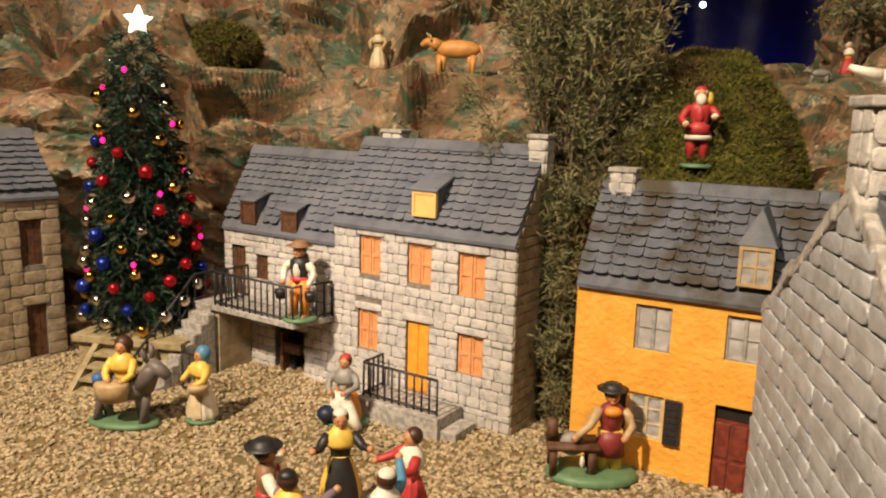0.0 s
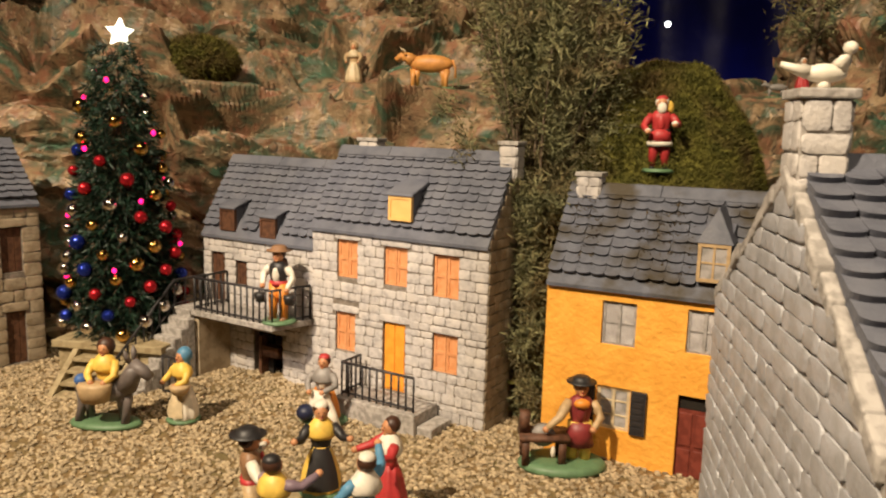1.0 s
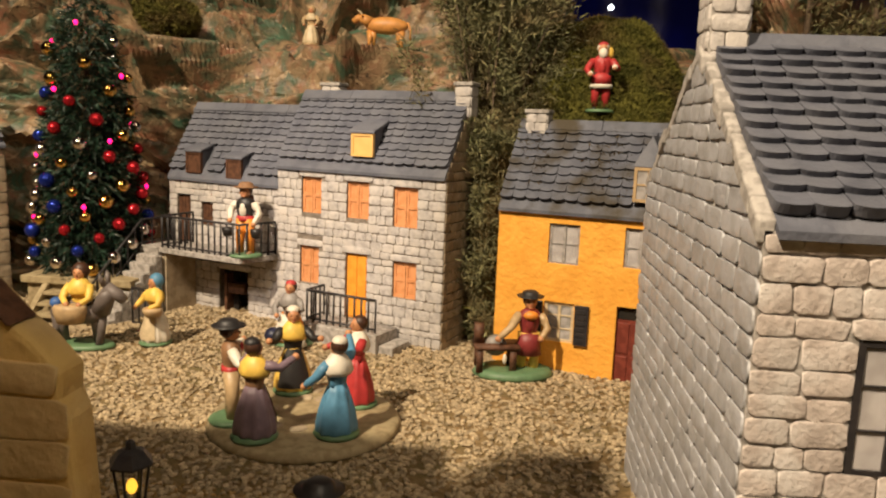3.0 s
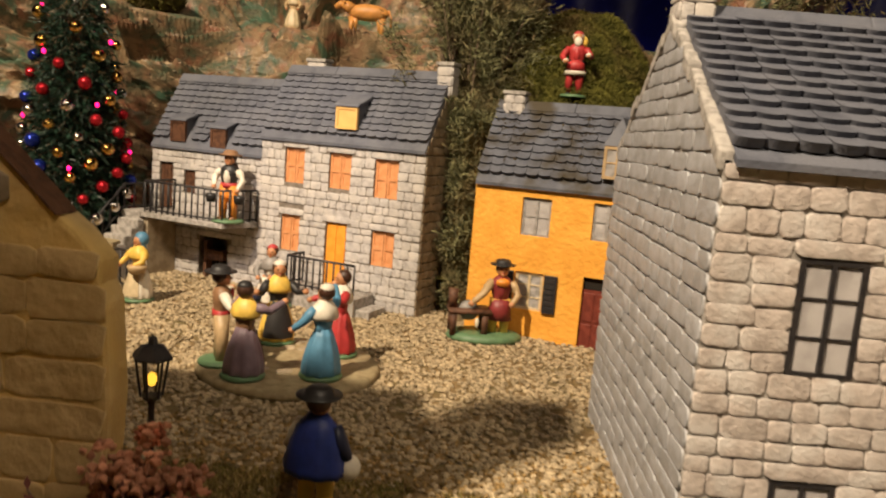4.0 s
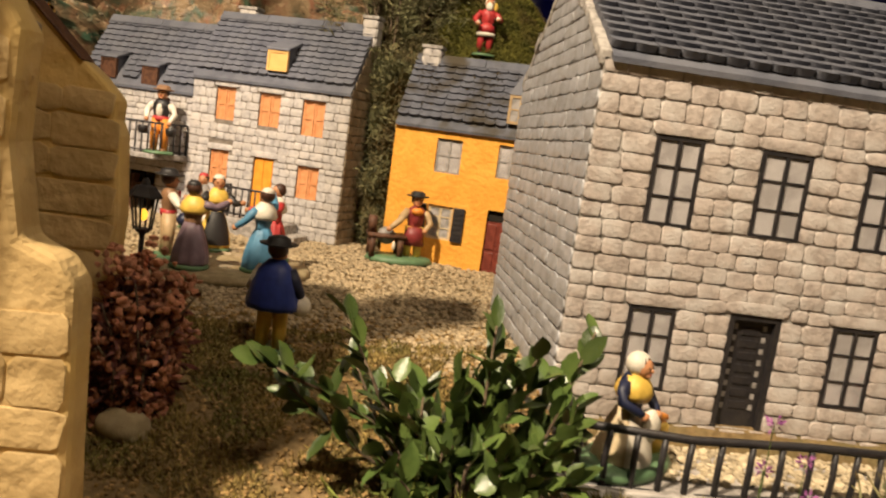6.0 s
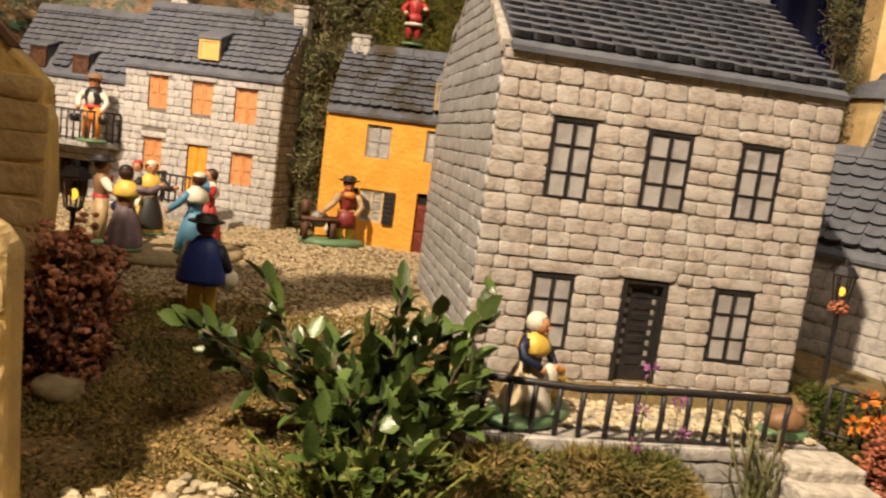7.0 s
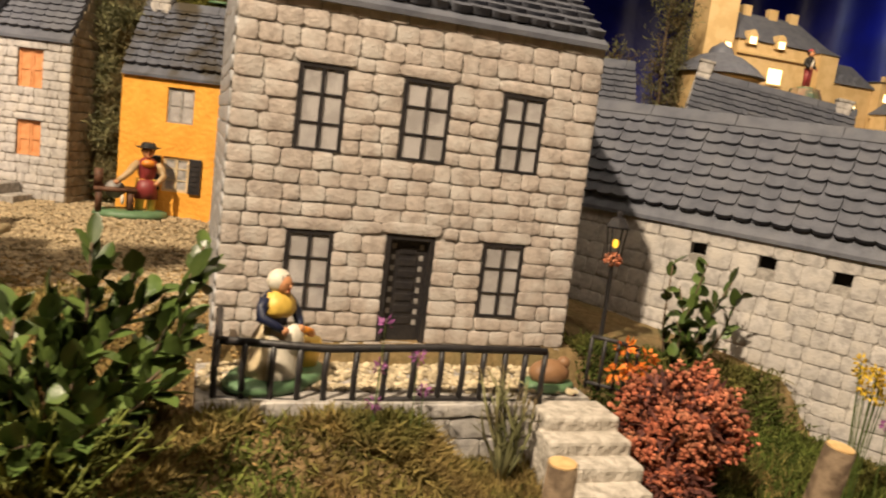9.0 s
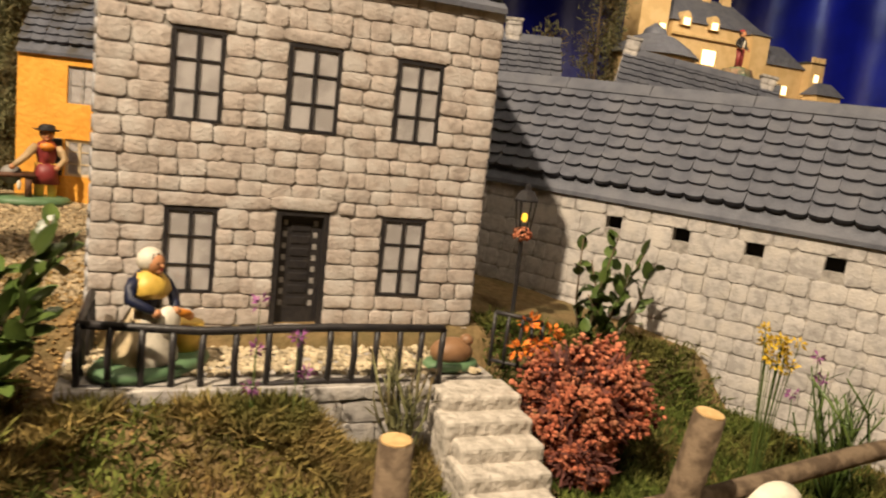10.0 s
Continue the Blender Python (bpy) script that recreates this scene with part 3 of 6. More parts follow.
def lay_tiles(parent, length, depth, height, rise, material, seed, pitch=0.0105, width=0.0155, skip=(), tilt=8.5):
    """Rows of scale tiles from the eave up to the ridge; skip holds (x0, x1, s0, s1) left free for dormers."""
    r = random.Random(seed)
    run = math.hypot(depth / 2, rise)
    up = Vector((0, depth / 2 / run, rise / run))
    out = Vector((0, -rise / run, depth / 2 / run))
    over, thick = -0.72 * pitch, 0.24 * pitch
    rows = round((run + over) / pitch)
    for j in range(rows):
        s = -over + (j + 1) * (run + over) / rows
        n = round(length / width)
        for i in range(n):
            x = (i + 0.5) * length / n
            if any(a < x < b and c < s - pitch * 0.7 < d for a, b, c, d in skip):
                continue
            p = Vector((x, 0, height)) + up * (s + 0.004) + out * 0.0012
            turn = Matrix((Vector((1, 0, 0)), up, out)).transposed().to_euler()
            k = Matrix.LocRotScale(p, turn, None) @ Matrix.LocRotScale(None, Euler((radians(-tilt + r.uniform(-0.8, 0.8)), 0, radians(r.uniform(-4.0, 0.5)))), (length / n * r.uniform(0.98, 1.02), pitch * 1.75 * r.uniform(0.97, 1.03), thick * r.uniform(0.9, 1.15)))
            part("tile", TILES[material.name], None, parent, m=k)


def cross_window(house, h, y, bars=(1, 2), frame_mat=BLACK, pane_mat=CURTAIN, w=0.0037, bar=0.0026, glazed=True, name="window"):
    """A set-back window: a frame with a middle post and cross bars, a curtain behind it."""
    a, b, c, d = h
    rim = Shape()
    pierced(rim, b - a, c, d, [(w, b - a - w, c + w * 0.8, d - w)], y, y + 0.004)
    rim.v = [(p[0] + a, p[1], p[2]) for p in rim.v]
    win = part(name, rim, frame_mat, house)
    for i in range(bars[0]):
        x = a + (b - a) * (i + 1) / (bars[0] + 1)
        part("window_post", Shape().box(x - bar * 0.8, x + bar * 0.8, y - 0.0004, y + 0.0018, c + w * 0.8, d - w), frame_mat, win)
    for i in range(bars[1]):
        z = c + (d - c) * (i + 1) / (bars[1] + 1)
        part("glazing_bar", Shape().box(a + w, b - w, y + 0.0002, y + 0.0014, z - bar * 0.3, z + bar * 0.3), frame_mat, win)
    wavy = Shape()
    n = 13
    for i in range(n):
        x = a + w * 0.5 + (b - a - w) * i / (n - 1)
        wavy.v += [(x, y + 0.00135 + 0.0001 * math.sin(i * 2.1), c), (x, y + 0.00135 + 0.0001 * math.sin(i * 2.1), d)]
    wavy.f, wavy.m = [(2 * i, 2 * i + 2, 2 * i + 3, 2 * i + 1) for i in range(n - 1)], [0] * (n - 1)
    part("curtain", wavy, pane_mat, win, "pale net curtain", smooth=True)
    if glazed:
        g = part("pane", Shape().box(a + w, b - w, y + 0.0007, y + 0.0010, c + w * 0.8, d - w), GLASS, win)
        g.visible_shadow = False
    return win


def shutters(house, h, y, material, slot_rows=7):
    """A pair of closed louvred shutters filling an opening."""
    a, b, c, d = h
    mid = (a + b) / 2
    for u, v in ((a, mid - 0.0004), (mid + 0.0004, b)):
        rim = Shape()
        pierced(rim, v - u, c, d, [(0.0032, v - u - 0.0032, c + 0.004, (c + d) / 2 - 0.002), (0.0032, v - u - 0.0032, (c + d) / 2 + 0.002, d - 0.004)], y, y + 0.003)
        rim.v = [(p[0] + u, p[1], p[2]) for p in rim.v]
        sh = part("shutter", rim, material, house)
        part("shutter_panel", Shape().box(u + 0.003, v - 0.003, y + 0.0014, y + 0.0026, c + 0.003, d - 0.003), material, sh)


def chimney(house, x0, x1, y0, y1, z0, z1, material, mortar, seed):
    c = part("chimney", Shape().box(x0, x1, y0, y1, z0, z1), mortar, house)
    for m, ln in ((pose(x0, y0, 0), x1 - x0), (pose(x0, y1, 0, 0, 0, -90), y1 - y0), (pose(x1, y0, 0, 0, 0, 90), y1 - y0)):
        lay_stones(c, m, lambda z, t, q=ln: [(0, q)], z0, z1, 0.013, 0.014, material, seed)
    part("chimney_cap", Shape().box(x0 - 0.003, x1 + 0.003, y0 - 0.003, y1 + 0.003, z1, z1 + 0.005), mortar, c, bevel=0.001)
    return c


def house(name, label, m, length, depth, height, rise, holes, wall_mat, mortar, roof_mat=SLATE, base=-0.04, row=0.0185, width=0.021, gables="", gable_mat=None, gable_row=None, gable_width=None,
          tile=(0.0105, 0.0155), skip=(), seed=1, wall_t=0.012, parapet=0.0, lintels=True, backs=False):
    """A model house: pierced front wall, gables, block courses, a tiled roof with ridge slabs. x runs along the front, y to the back."""
    h = empty(name, m, label, "house")
    sh = Shape()
    pierced(sh, length, base, height, holes, 0, wall_t)
    sh.box(0, length, depth - wall_t, depth, base, height)
    prof = [(wall_t, base), (depth - wall_t, base), (depth - wall_t, height), (depth / 2, height + rise - 0.008), (wall_t, height)]
    full = [(0.0, height - 0.004), (depth, height - 0.004), (depth / 2, height + rise - 0.003)]
    for x0, x1 in ((0, wall_t), (length - wall_t, length)):
        sh.prism(prof, "x", x0 + 0.0003, x1 - 0.0003)
        sh.prism(full, "x", x0 + 0.0005, x1 - 0.0005)
    sh.box(wall_t, length - wall_t, 0.045, 0.048, base, height)
    wall = part("wall", sh, mortar, h)
    if row:
        beams = [(a - 0.005, b + 0.006, d, d + row * 0.8) for a, b, c, d in holes] if lintels else []
        lay_stones(wall, pose(0, 0, 0), front_spans(length, list(holes) + beams), base, height - 0.001, row, width, wall_mat, seed, stops=[q for g in list(holes) + beams for q in (g[2], g[3]) if q < height - 0.01])
        r = random.Random(seed + 5)
        for a, b, c, d in beams:
            k = Matrix.LocRotScale(((a + b) / 2, 0, (c + d) / 2), None, (b - a - 0.001, 0.0021, d - c - 0.0012))
            part("lintel", r.choice(STONES[wall_mat.name]), None, wall, m=k)
    gr, gw, gm = gable_row or row, gable_width or width, gable_mat or wall_mat
    if "l" in gables:
        lay_stones(wall, pose(0, depth, 0, 0, 0, -90), gable_spans(depth, height, rise), base, height + rise, gr, gw, gm, seed + 1)
    if "r" in gables:
        lay_stones(wall, pose(length, 0, 0, 0, 0, 90), gable_spans(depth, height, rise), base, height + rise, gr, gw, gm, seed + 2)
    run = math.hypot(depth / 2, rise)
    ny, nz = -rise / run * 0.004, depth / 2 / run * 0.004
    o = 0.005
    eave_y, eave_z = -o, height - o * rise / (depth / 2)
    rs = Shape().prism([(eave_y, eave_z), (depth / 2, height + rise), (depth - eave_y, eave_z), (depth - eave_y, eave_z + 0.004), (depth / 2, height + rise + 0.005), (eave_y, eave_z + 0.004)], "x", parapet, length)
    roof = part("roof", rs, roof_mat, h)
    lay_tiles(roof, length - parapet, depth, height + 0.003, rise, roof_mat, seed, *tile, skip=skip)
    if parapet:
        for q in roof.children:
            q.matrix_basis = pose(parapet, 0, 0) @ q.matrix_basis
    x = parapet
    r = random.Random(seed + 9)
    while x < length - 0.004:
        w = min(r.uniform(0.08, 0.13), length - x)
        part("ridge_slab", Shape().prism([(depth / 2 - 0.012, height + rise - 0.002), (depth / 2 - 0.003, height + rise + 0.0105), (depth / 2 + 0.003, height + rise + 0.0105), (depth / 2 + 0.012, height + rise - 0.002), (depth / 2, height + rise + 0.003)], "x", x, x + w - 0.0003), roof_mat, roof, m=pose(0, 0, r.uniform(0, 0.0005)), bevel=0.001)
        x += w
    if parapet:
        for s in (0, 1):
            n = 9
            for i in range(n):
                t0, t1 = i / n, (i + 0.94) / n
                y0, y1 = (depth / 2 * t0, depth / 2 * t1) if not s else (depth - depth / 2 * t0, depth - depth / 2 * t1)
                z0, z1 = height + rise * t0, height + rise * t1
                q = r.uniform(0, 0.003)
                part("coping_stone", Shape().prism([(y0, z0 - 0.006), (y1, z1 - 0.006), (y1, z1 + 0.002 + q), (y0, z0 + 0.002 + q)], "x", -0.001 - q, parapet + 0.0006), mortar, h, bevel=0.0014)
    return h


def dormer(h, a, b, z0, z1, slope, shed=True, face=CREAM, hood=0.03, y=-0.001):
    """A roof dormer: cheeks and hood of slate, a painted front. slope is the roof's rise over run."""
    back = (z1 - z0 + hood) / slope
    box = Shape().prism([(y + 0.002, z0), (y + 0.002, z1), (y + back * 0.9, z1 + hood * 0.55), (y + back, z0 + 0.004)], "x", a + 0.001, b - 0.001)
    d = part("dormer", box, SLATE, h)
    peak = Shape().prism([(y - 0.004, z1), (y - 0.003, z1 + 0.004), (y + back * 0.95, z1 + hood * 0.7), (y + back, z1 + hood * 0.5)], "x", a - 0.003, b + 0.003) if shed else \
        Shape().add([(a - 0.003, y - 0.003, z1), (b + 0.003, y - 0.003, z1), ((a + b) / 2, y + 0.012, z1 + hood), ((a + b) / 2, y + back, z1 + hood), (a - 0.003, y + back, z1), (b + 0.003, y + back, z1)],
                    [(0, 1, 2), (0, 2, 3, 4), (1, 5, 3, 2), (0, 4, 5, 1)])
    part("hood", peak, SLATE, d, bevel=0.0012)
    w = 0.0034
    rim = Shape()
    pierced(rim, b - a, z0, z1, [(w, b - a - w, z0 + w, z1 - w)], y - 0.002, y + 0.003)
    rim.v = [(p[0] + a, p[1], p[2]) for p in rim.v]
    fr = part("dormer_window", rim, face, d)
    if not shed:
        mx, mz = (a + b) / 2, (z0 + z1) / 2
        part("dormer_bar", Shape().box(mx - 0.0011, mx + 0.0011, y - 0.0014, y + 0.0018, z0 + w, z1 - w), face, fr)
        part("dormer_pane", Shape().box(a + w, b - w, y - 0.0004, y + 0.002, z0 + w, z1 - w), GREYPANE, fr)
        part("dormer_crossbar", Shape().box(a + w, b - w, y - 0.0012, y + 0.0018, mz - 0.0009, mz + 0.0009), face, fr)
        return d
    part("dormer_shutter", Shape().box(a + w, b - w, y - 0.0006, y + 0.002, z0 + w, z1 - w), face, fr)
    return d


# The tall grey house that the walk passes.
HN = [(0.046, 0.0815, 0.137, 0.2005), (0.1255, 0.164, 0.1375, 0.2), (0.207, 0.244, 0.137, 0.1995), (0.0475, 0.083, 0.0152, 0.0775), (0.125, 0.165, -0.008, 0.0795), (0.2065, 0.2425, 0.0165, 0.0787)]
near = house("stone_house", "tall grey stone house with slate-blue tiled roof and black windows", pose(0.118, 0.224, 0), 0.290, 0.290, 0.2475, 0.092, HN, STONE, MORTAR_W, base=-0.045, row=0.0128, width=0.0195, gables="lr", gable_mat=STONE_G, gable_row=0.0120, gable_width=0.029, tile=(0.0138, 0.0172), seed=11, parapet=0.0045)
for q in HN[:4] + HN[5:]:
    cross_window(near, q, -0.0012, w=0.0030, bar=0.0016)
a, b, c, d = HN[4]
rim = Shape()
pierced(rim, b - a, c, d, [(0.004, b - a - 0.004, c, d - 0.004)], -0.0005, 0.004)
rim.v = [(p[0] + a, p[1], p[2]) for p in rim.v]
part("door_frame", rim, BLACK, near)
door = part("door", Shape().box(a + 0.0005, b - 0.0005, 0.0045, 0.008, c, d - 0.0005), BLACK, near, "black panelled door with a column of small white panes on both sides", bevel=0.0005)
for i in range(8):
    z = d - 0.012 - i * 0.0088
    for x in (a + 0.0065, b - 0.0105):
        part("small_pane", Shape().box(x, x + 0.0032, 0.0043, 0.0052, z, z + 0.0042), GREYPANE, door)
for i in range(7):
    z = d - 0.016 - i * 0.0095
    part("door_panel", Shape().box(a + 0.013, b - 0.013, 0.0038, 0.0052, z, z + 0.006), BLACK, door, bevel=0.0004)
chimney(near, 0.0, 0.022, 0.132, 0.158, 0.325, 0.376, STONE_B, MORTAR_W, 61)

# The middle house of the row, with its lower neighbour.
ROWM = pose(-0.318, 0.920, 0, 0, 0, -22.2)
HB = [(0.0415, 0.0745, 0.163, 0.2125), (0.1163, 0.1515, 0.1618, 0.2104), (0.1889, 0.2251, 0.1564, 0.2084), (0.0396, 0.0716, 0.0646, 0.1164), (0.1159, 0.1505, 0.024, 0.1142), (0.1908, 0.2261, 0.0629, 0.111)]
mid = house("stone_house", "two-storey grey stone house with peach shutters and orange door", ROWM, 0.2646, 0.124, 0.228, 0.094, HB, STONE_B, MORTAR, row=0.0128, width=0.0150, gables="r", gable_mat=STONE_T, tile=(0.0105, 0.0155), seed=23, skip=[(0.118, 0.162, 0.012, 0.052)])
for q in HB[:4] + HB[5:]:
    shutters(mid, q, 0.003, SHUTTER)
a, b, c, d = HB[4]
door = part("door", Shape().box(a, b, 0.004, 0.008, c, d), ORANGE, mid, "plain orange door", bevel=0.0008)
for x0, x1 in ((a + 0.003, (a + b) / 2 - 0.001), ((a + b) / 2 + 0.001, b - 0.003)):
    part("door_leaf", Shape().box(x0, x1, 0.0026, 0.0045, c + 0.003, d - 0.003), ORANGE, door, bevel=0.0006)
dormer(mid, 0.1231, 0.157, 0.2445, 0.2746, 0.094 / 0.062, face=CREAM, hood=0.028)
chimney(mid, 0.030, 0.058, 0.060, 0.078, 0.300, 0.338, STONE_B, MORTAR_W, 62)
chimney(mid, 0.247, 0.268, 0.052, 0.072, 0.300, 0.340, STONE_B, MORTAR_W, 63)

HA = [(0.0157, 0.0432, 0.098, 0.1705), (0.0653, 0.0881, 0.1268, 0.162), (0.100, 0.156, -0.02, 0.064)]
low = house("stone_house", "lower grey stone house with balcony and outside stair", ROWM @ pose(-0.2152, 0.005, 0), 0.2148, 0.124, 0.2, 0.10, HA, STONE_B, MORTAR, row=0.0122, width=0.0145, gables="l", tile=(0.0105, 0.0155), seed=31, skip=[(0.03, 0.072, 0.0, 0.045), (0.11, 0.15, 0.0, 0.042)])
for q in HA[:2]:
    a, b, c, d = q
    leaf = part("door" if c < 0.1 else "window_shutter", Shape().box(a, b, 0.004, 0.008, c, d), BROWNWOOD, low, "dark brown plank door" if c < 0.1 else "dark brown shutter")
    for i in range(4):
        x = a + (b - a) * i / 4
        part("plank", Shape().box(x + 0.0004, x + (b - a) / 4 - 0.0004, 0.0028, 0.0046, c + 0.001, d - 0.001), BROWNWOOD, leaf)
dormer(low, 0.0366, 0.0664, 0.2045, 0.2356, 0.10 / 0.062, face=BROWNWOOD, hood=0.022)
dormer(low, 0.116, 0.145, 0.2005, 0.2287, 0.10 / 0.062, face=BROWNWOOD, hood=0.022)
# Dark sheet puts the doorway's shade into colour; there is no door leaf here.
part("cellar_door", Shape().box(0.100, 0.128, 0.010, 0.014, -0.02, 0.064), DARK, low)
part("cellar_leaf", Shape().box(0.113, 0.118, -0.004, 0.010, -0.02, 0.058).box(0.120, 0.150, -0.004, 0.010, 0.030, 0.045), BROWNWOOD, low)
slab = Shape().prism([(0.045, 0.0), (0.045, -0.066), (0.198, -0.066), (0.214, -0.004), (0.214, 0.0)], "z", 0.0905, 0.0985)
part("balcony", slab, MORTAR_W, low, "pale stone balcony slab", bevel=0.001)
flank = part("stair_flank", Shape().prism([(-0.030, -0.04), (-0.176, -0.04), (-0.176, -0.012), (-0.066, 0.084), (-0.030, 0.0895)], "x", 0.016, 0.046), MORTAR, low, "rough stone flank of the outside stair")
for i in range(9):
    y = -0.066 - (i + 1) * 0.0122
    part("stair_step", Shape().box(0.010, 0.052, y, y + 0.0135, -0.04, 0.0985 - (i + 1) * 0.0112), MORTAR_W, low, bevel=0.0022)
part("stair_landing", Shape().box(0.008, 0.0448, -0.068, -0.006, 0.082, 0.0982), MORTAR_W, low, bevel=0.0015)
part("cellar_side_wall", Shape().box(0.046, 0.054, -0.060, -0.003, -0.04, 0.0895), STONE_T, low)


def iron_rail(name, label, pts, height, gap, m, base=0.0, rad=0.0014, wob=0.0):
    """A small iron railing along pts (x, y, z): top and bottom rails, and a bar every gap."""
    rail = empty(name, m, label, "railing")
    r = random.Random(len(pts) + int(height * 1e4))
    part("top_rail", Shape().tube([(x, y, z + height + r.uniform(-wob, wob)) for x, y, z in pts], rad * 1.25, seg=6), BLACK, rail, smooth=True)
    part("bottom_rail", Shape().tube([(x, y, z + 0.004 + base + r.uniform(-wob, wob)) for x, y, z in pts], rad, seg=6), BLACK, rail, smooth=True)
    for p, q in zip(pts, pts[1:]):
        p, q = Vector(p), Vector(q)
        n = max(1, round((q - p).length / gap))
        for i in range(n + (q == Vector(pts[-1]))):
            o = p.lerp(q, i / n)
            s = r.uniform(-wob, wob)
            part("bar", Shape().tube([(o.x, o.y, o.z + base), (o.x + s, o.y, o.z + height * 0.5), (o.x, o.y, o.z + height)], rad * 0.95, seg=6), BLACK, rail, smooth=True)
    return rail


LOWM = ROWM @ pose(-0.2152, 0.005, 0)
iron_rail("balcony_railing", "thin black iron railing round the balcony", [(0.05, -0.003, 0.0985), (0.05, -0.063, 0.0985), (0.196, -0.063, 0.0985), (0.211, -0.006, 0.0985)], 0.046, 0.0115, LOWM)
iron_rail("stair_railing", "black iron railing beside the outside stair", [(0.012, -0.010, 0.098), (0.012, -0.066, 0.098), (0.010, -0.170, -0.002)], 0.038, 0.019, LOWM)
iron_rail("landing_railing", "black iron railing on the low landing", [(0.090, -0.012, 0.026), (0.090, -0.050, 0.026), (0.197, -0.050, 0.026), ], 0.042, 0.0105, ROWM)
landing = empty("stone_landing", ROWM, "grey stone landing before the orange door", "landing")
part("landing_block", Shape().box(0.083, 0.203, -0.058, -0.004, -0.02, 0.025), MORTAR_W, landing, bevel=0.0015)
part("landing_step", Shape().box(0.2035, 0.224, -0.052, -0.008, -0.02, 0.011), MORTAR_W, landing, bevel=0.0015)

# The ochre house.
HY = [(0.063, 0.0998, 0.132, 0.180), (0.1518, 0.187, 0.1356, 0.1817), (0.062, 0.099, 0.037, 0.0855), (0.1485, 0.183, -0.012, 0.0896)]
YM = pose(-0.005, 0.796, 0, 0, 0, -18)
ochre = house("stucco_house", "yellow ochre stucco house with mossy slate roof", YM, 0.235, 0.14, 0.197, 0.094, HY, STONE_T, STUCCO, roof_mat=SLATE_Y, row=0, seed=41, tile=(0.0118, 0.0162), skip=[(0.150, 0.195, 0.012, 0.075)])
for q in HY[:2]:
    cross_window(ochre, q, 0.003, (1, 1), GREYPANE, CURTAIN, w=0.003, bar=0.0022)
cross_window(ochre, HY[2], 0.003, (1, 2), P["cream"], GREYPANE, w=0.004, bar=0.0022)
for x0, x1 in ((0.045, 0.0605), (0.1005, 0.117)):
    sh = part("open_shutter", Shape().box(x0, x1, -0.0045, -0.001, 0.037, 0.0855), BLACK, ochre, "dark open shutter", bevel=0.0005)
    for i in range(6):
        part("louvre", Shape().box(x0 + 0.003, x1 - 0.003, -0.0055, -0.0043, 0.041 + i * 0.007, 0.0455 + i * 0.007), BLACK, sh)
a, b, c, d = HY[3]
door = part("door", Shape().box(a, b, 0.005, 0.009, c, d - 0.016), REDWOOD, ochre, "red-brown wooden door under a dark fanlight")
part("fanlight", Shape().box(a, b, 0.006, 0.009, d - 0.0155, d), DARK, door)
for x in (a + 0.002, (a + b) / 2 + 0.001):
    for z0, z1 in ((0.0, 0.03), (0.034, 0.070)):
        part("door_panel", Shape().box(x, x + (b - a) / 2 - 0.004, 0.0036, 0.0056, z0, z1), REDWOOD, door, bevel=0.0006)
dormer(ochre, 0.1568, 0.188, 0.212, 0.251, 0.094 / 0.07, shed=False, face=P["tan"], hood=0.036)
chimney(ochre, 0.0105, 0.036, 0.058, 0.078, 0.27, 0.308, STONE_B, MORTAR_W, 64)

t, x = RNG.beta(2.2, 1.3, 5200), RNG.uniform(0.004, 0.150, 5200)
keep_moss = np.array([noise.noise((a * 30, b * 3.2, 1.5)) > -0.02 for a, b in zip(x, t)])
t, x = t[keep_moss], x[keep_moss]
roots = np.column_stack([x, 0.07 * t, 0.197 + 0.094 * t + 0.0065])
ways = RNG.normal(0, 0.8, roots.shape) + [0, -0.5, 0.4]
part("roof_moss", blades("roof_moss", roots, ways, 0.0055, 0.0016, ROOFMOSS, 0.5), None, ochre, "dry brown moss caught on the tiles")["kind"] = "stuff"

# The long barn.
HL = [(u - 0.008, u + 0.008, z - 0.0065, z + 0.0065) for u, z in ((0.193, 0.130), (0.26, 0.1297), (0.327, 0.129), (0.394, 0.129), (0.461, 0.129), (0.528, 0.129))]
barn = house("stone_barn", "long grey stone barn with small square vents and slate roof", pose(0.468, 0.455, -0.045, 0, 1.7, -52), 0.62, 0.14, 0.157, 0.104, HL, STONE_B, MORTAR_W, base=-0.05, row=0.0165, width=0.021, tile=(0.0145, 0.0182), seed=51, lintels=False)
# Near-black sheet stands in for the shade inside the open vents.
part("vent_backing", Shape().box(0.15, 0.56, 0.014, 0.016, 0.12, 0.145), DARK, barn)

# The house at the far side of the square, under the rock.
HH = [(0.1463, 0.1753, 0.138, 0.203), (0.1482, 0.1748, 0.004, 0.081)]
far = house("stone_house", "tan stone house with brown shutters by the rocks", pose(-0.843, 0.777, 0, 0, 0, 60), 0.2, 0.16, 0.236, 0.08, HH, STONE_T, MORTAR, row=0.0172, width=0.022, seed=71, gables="r", tile=(0.012, 0.0175))
for q in HH:
    a, b, c, d = q
    leaf = part("window_shutter", Shape().box(a, b, 0.004, 0.007, c, d), BROWNWOOD, far, "closed red-brown plank shutter")
    for i in range(3):
        x = a + (b - a) * i / 3
        part("plank", Shape().box(x + 0.0004, x + (b - a) / 3 - 0.0004, 0.0028, 0.0046, c + 0.001, d - 0.001), BROWNWOOD, leaf)

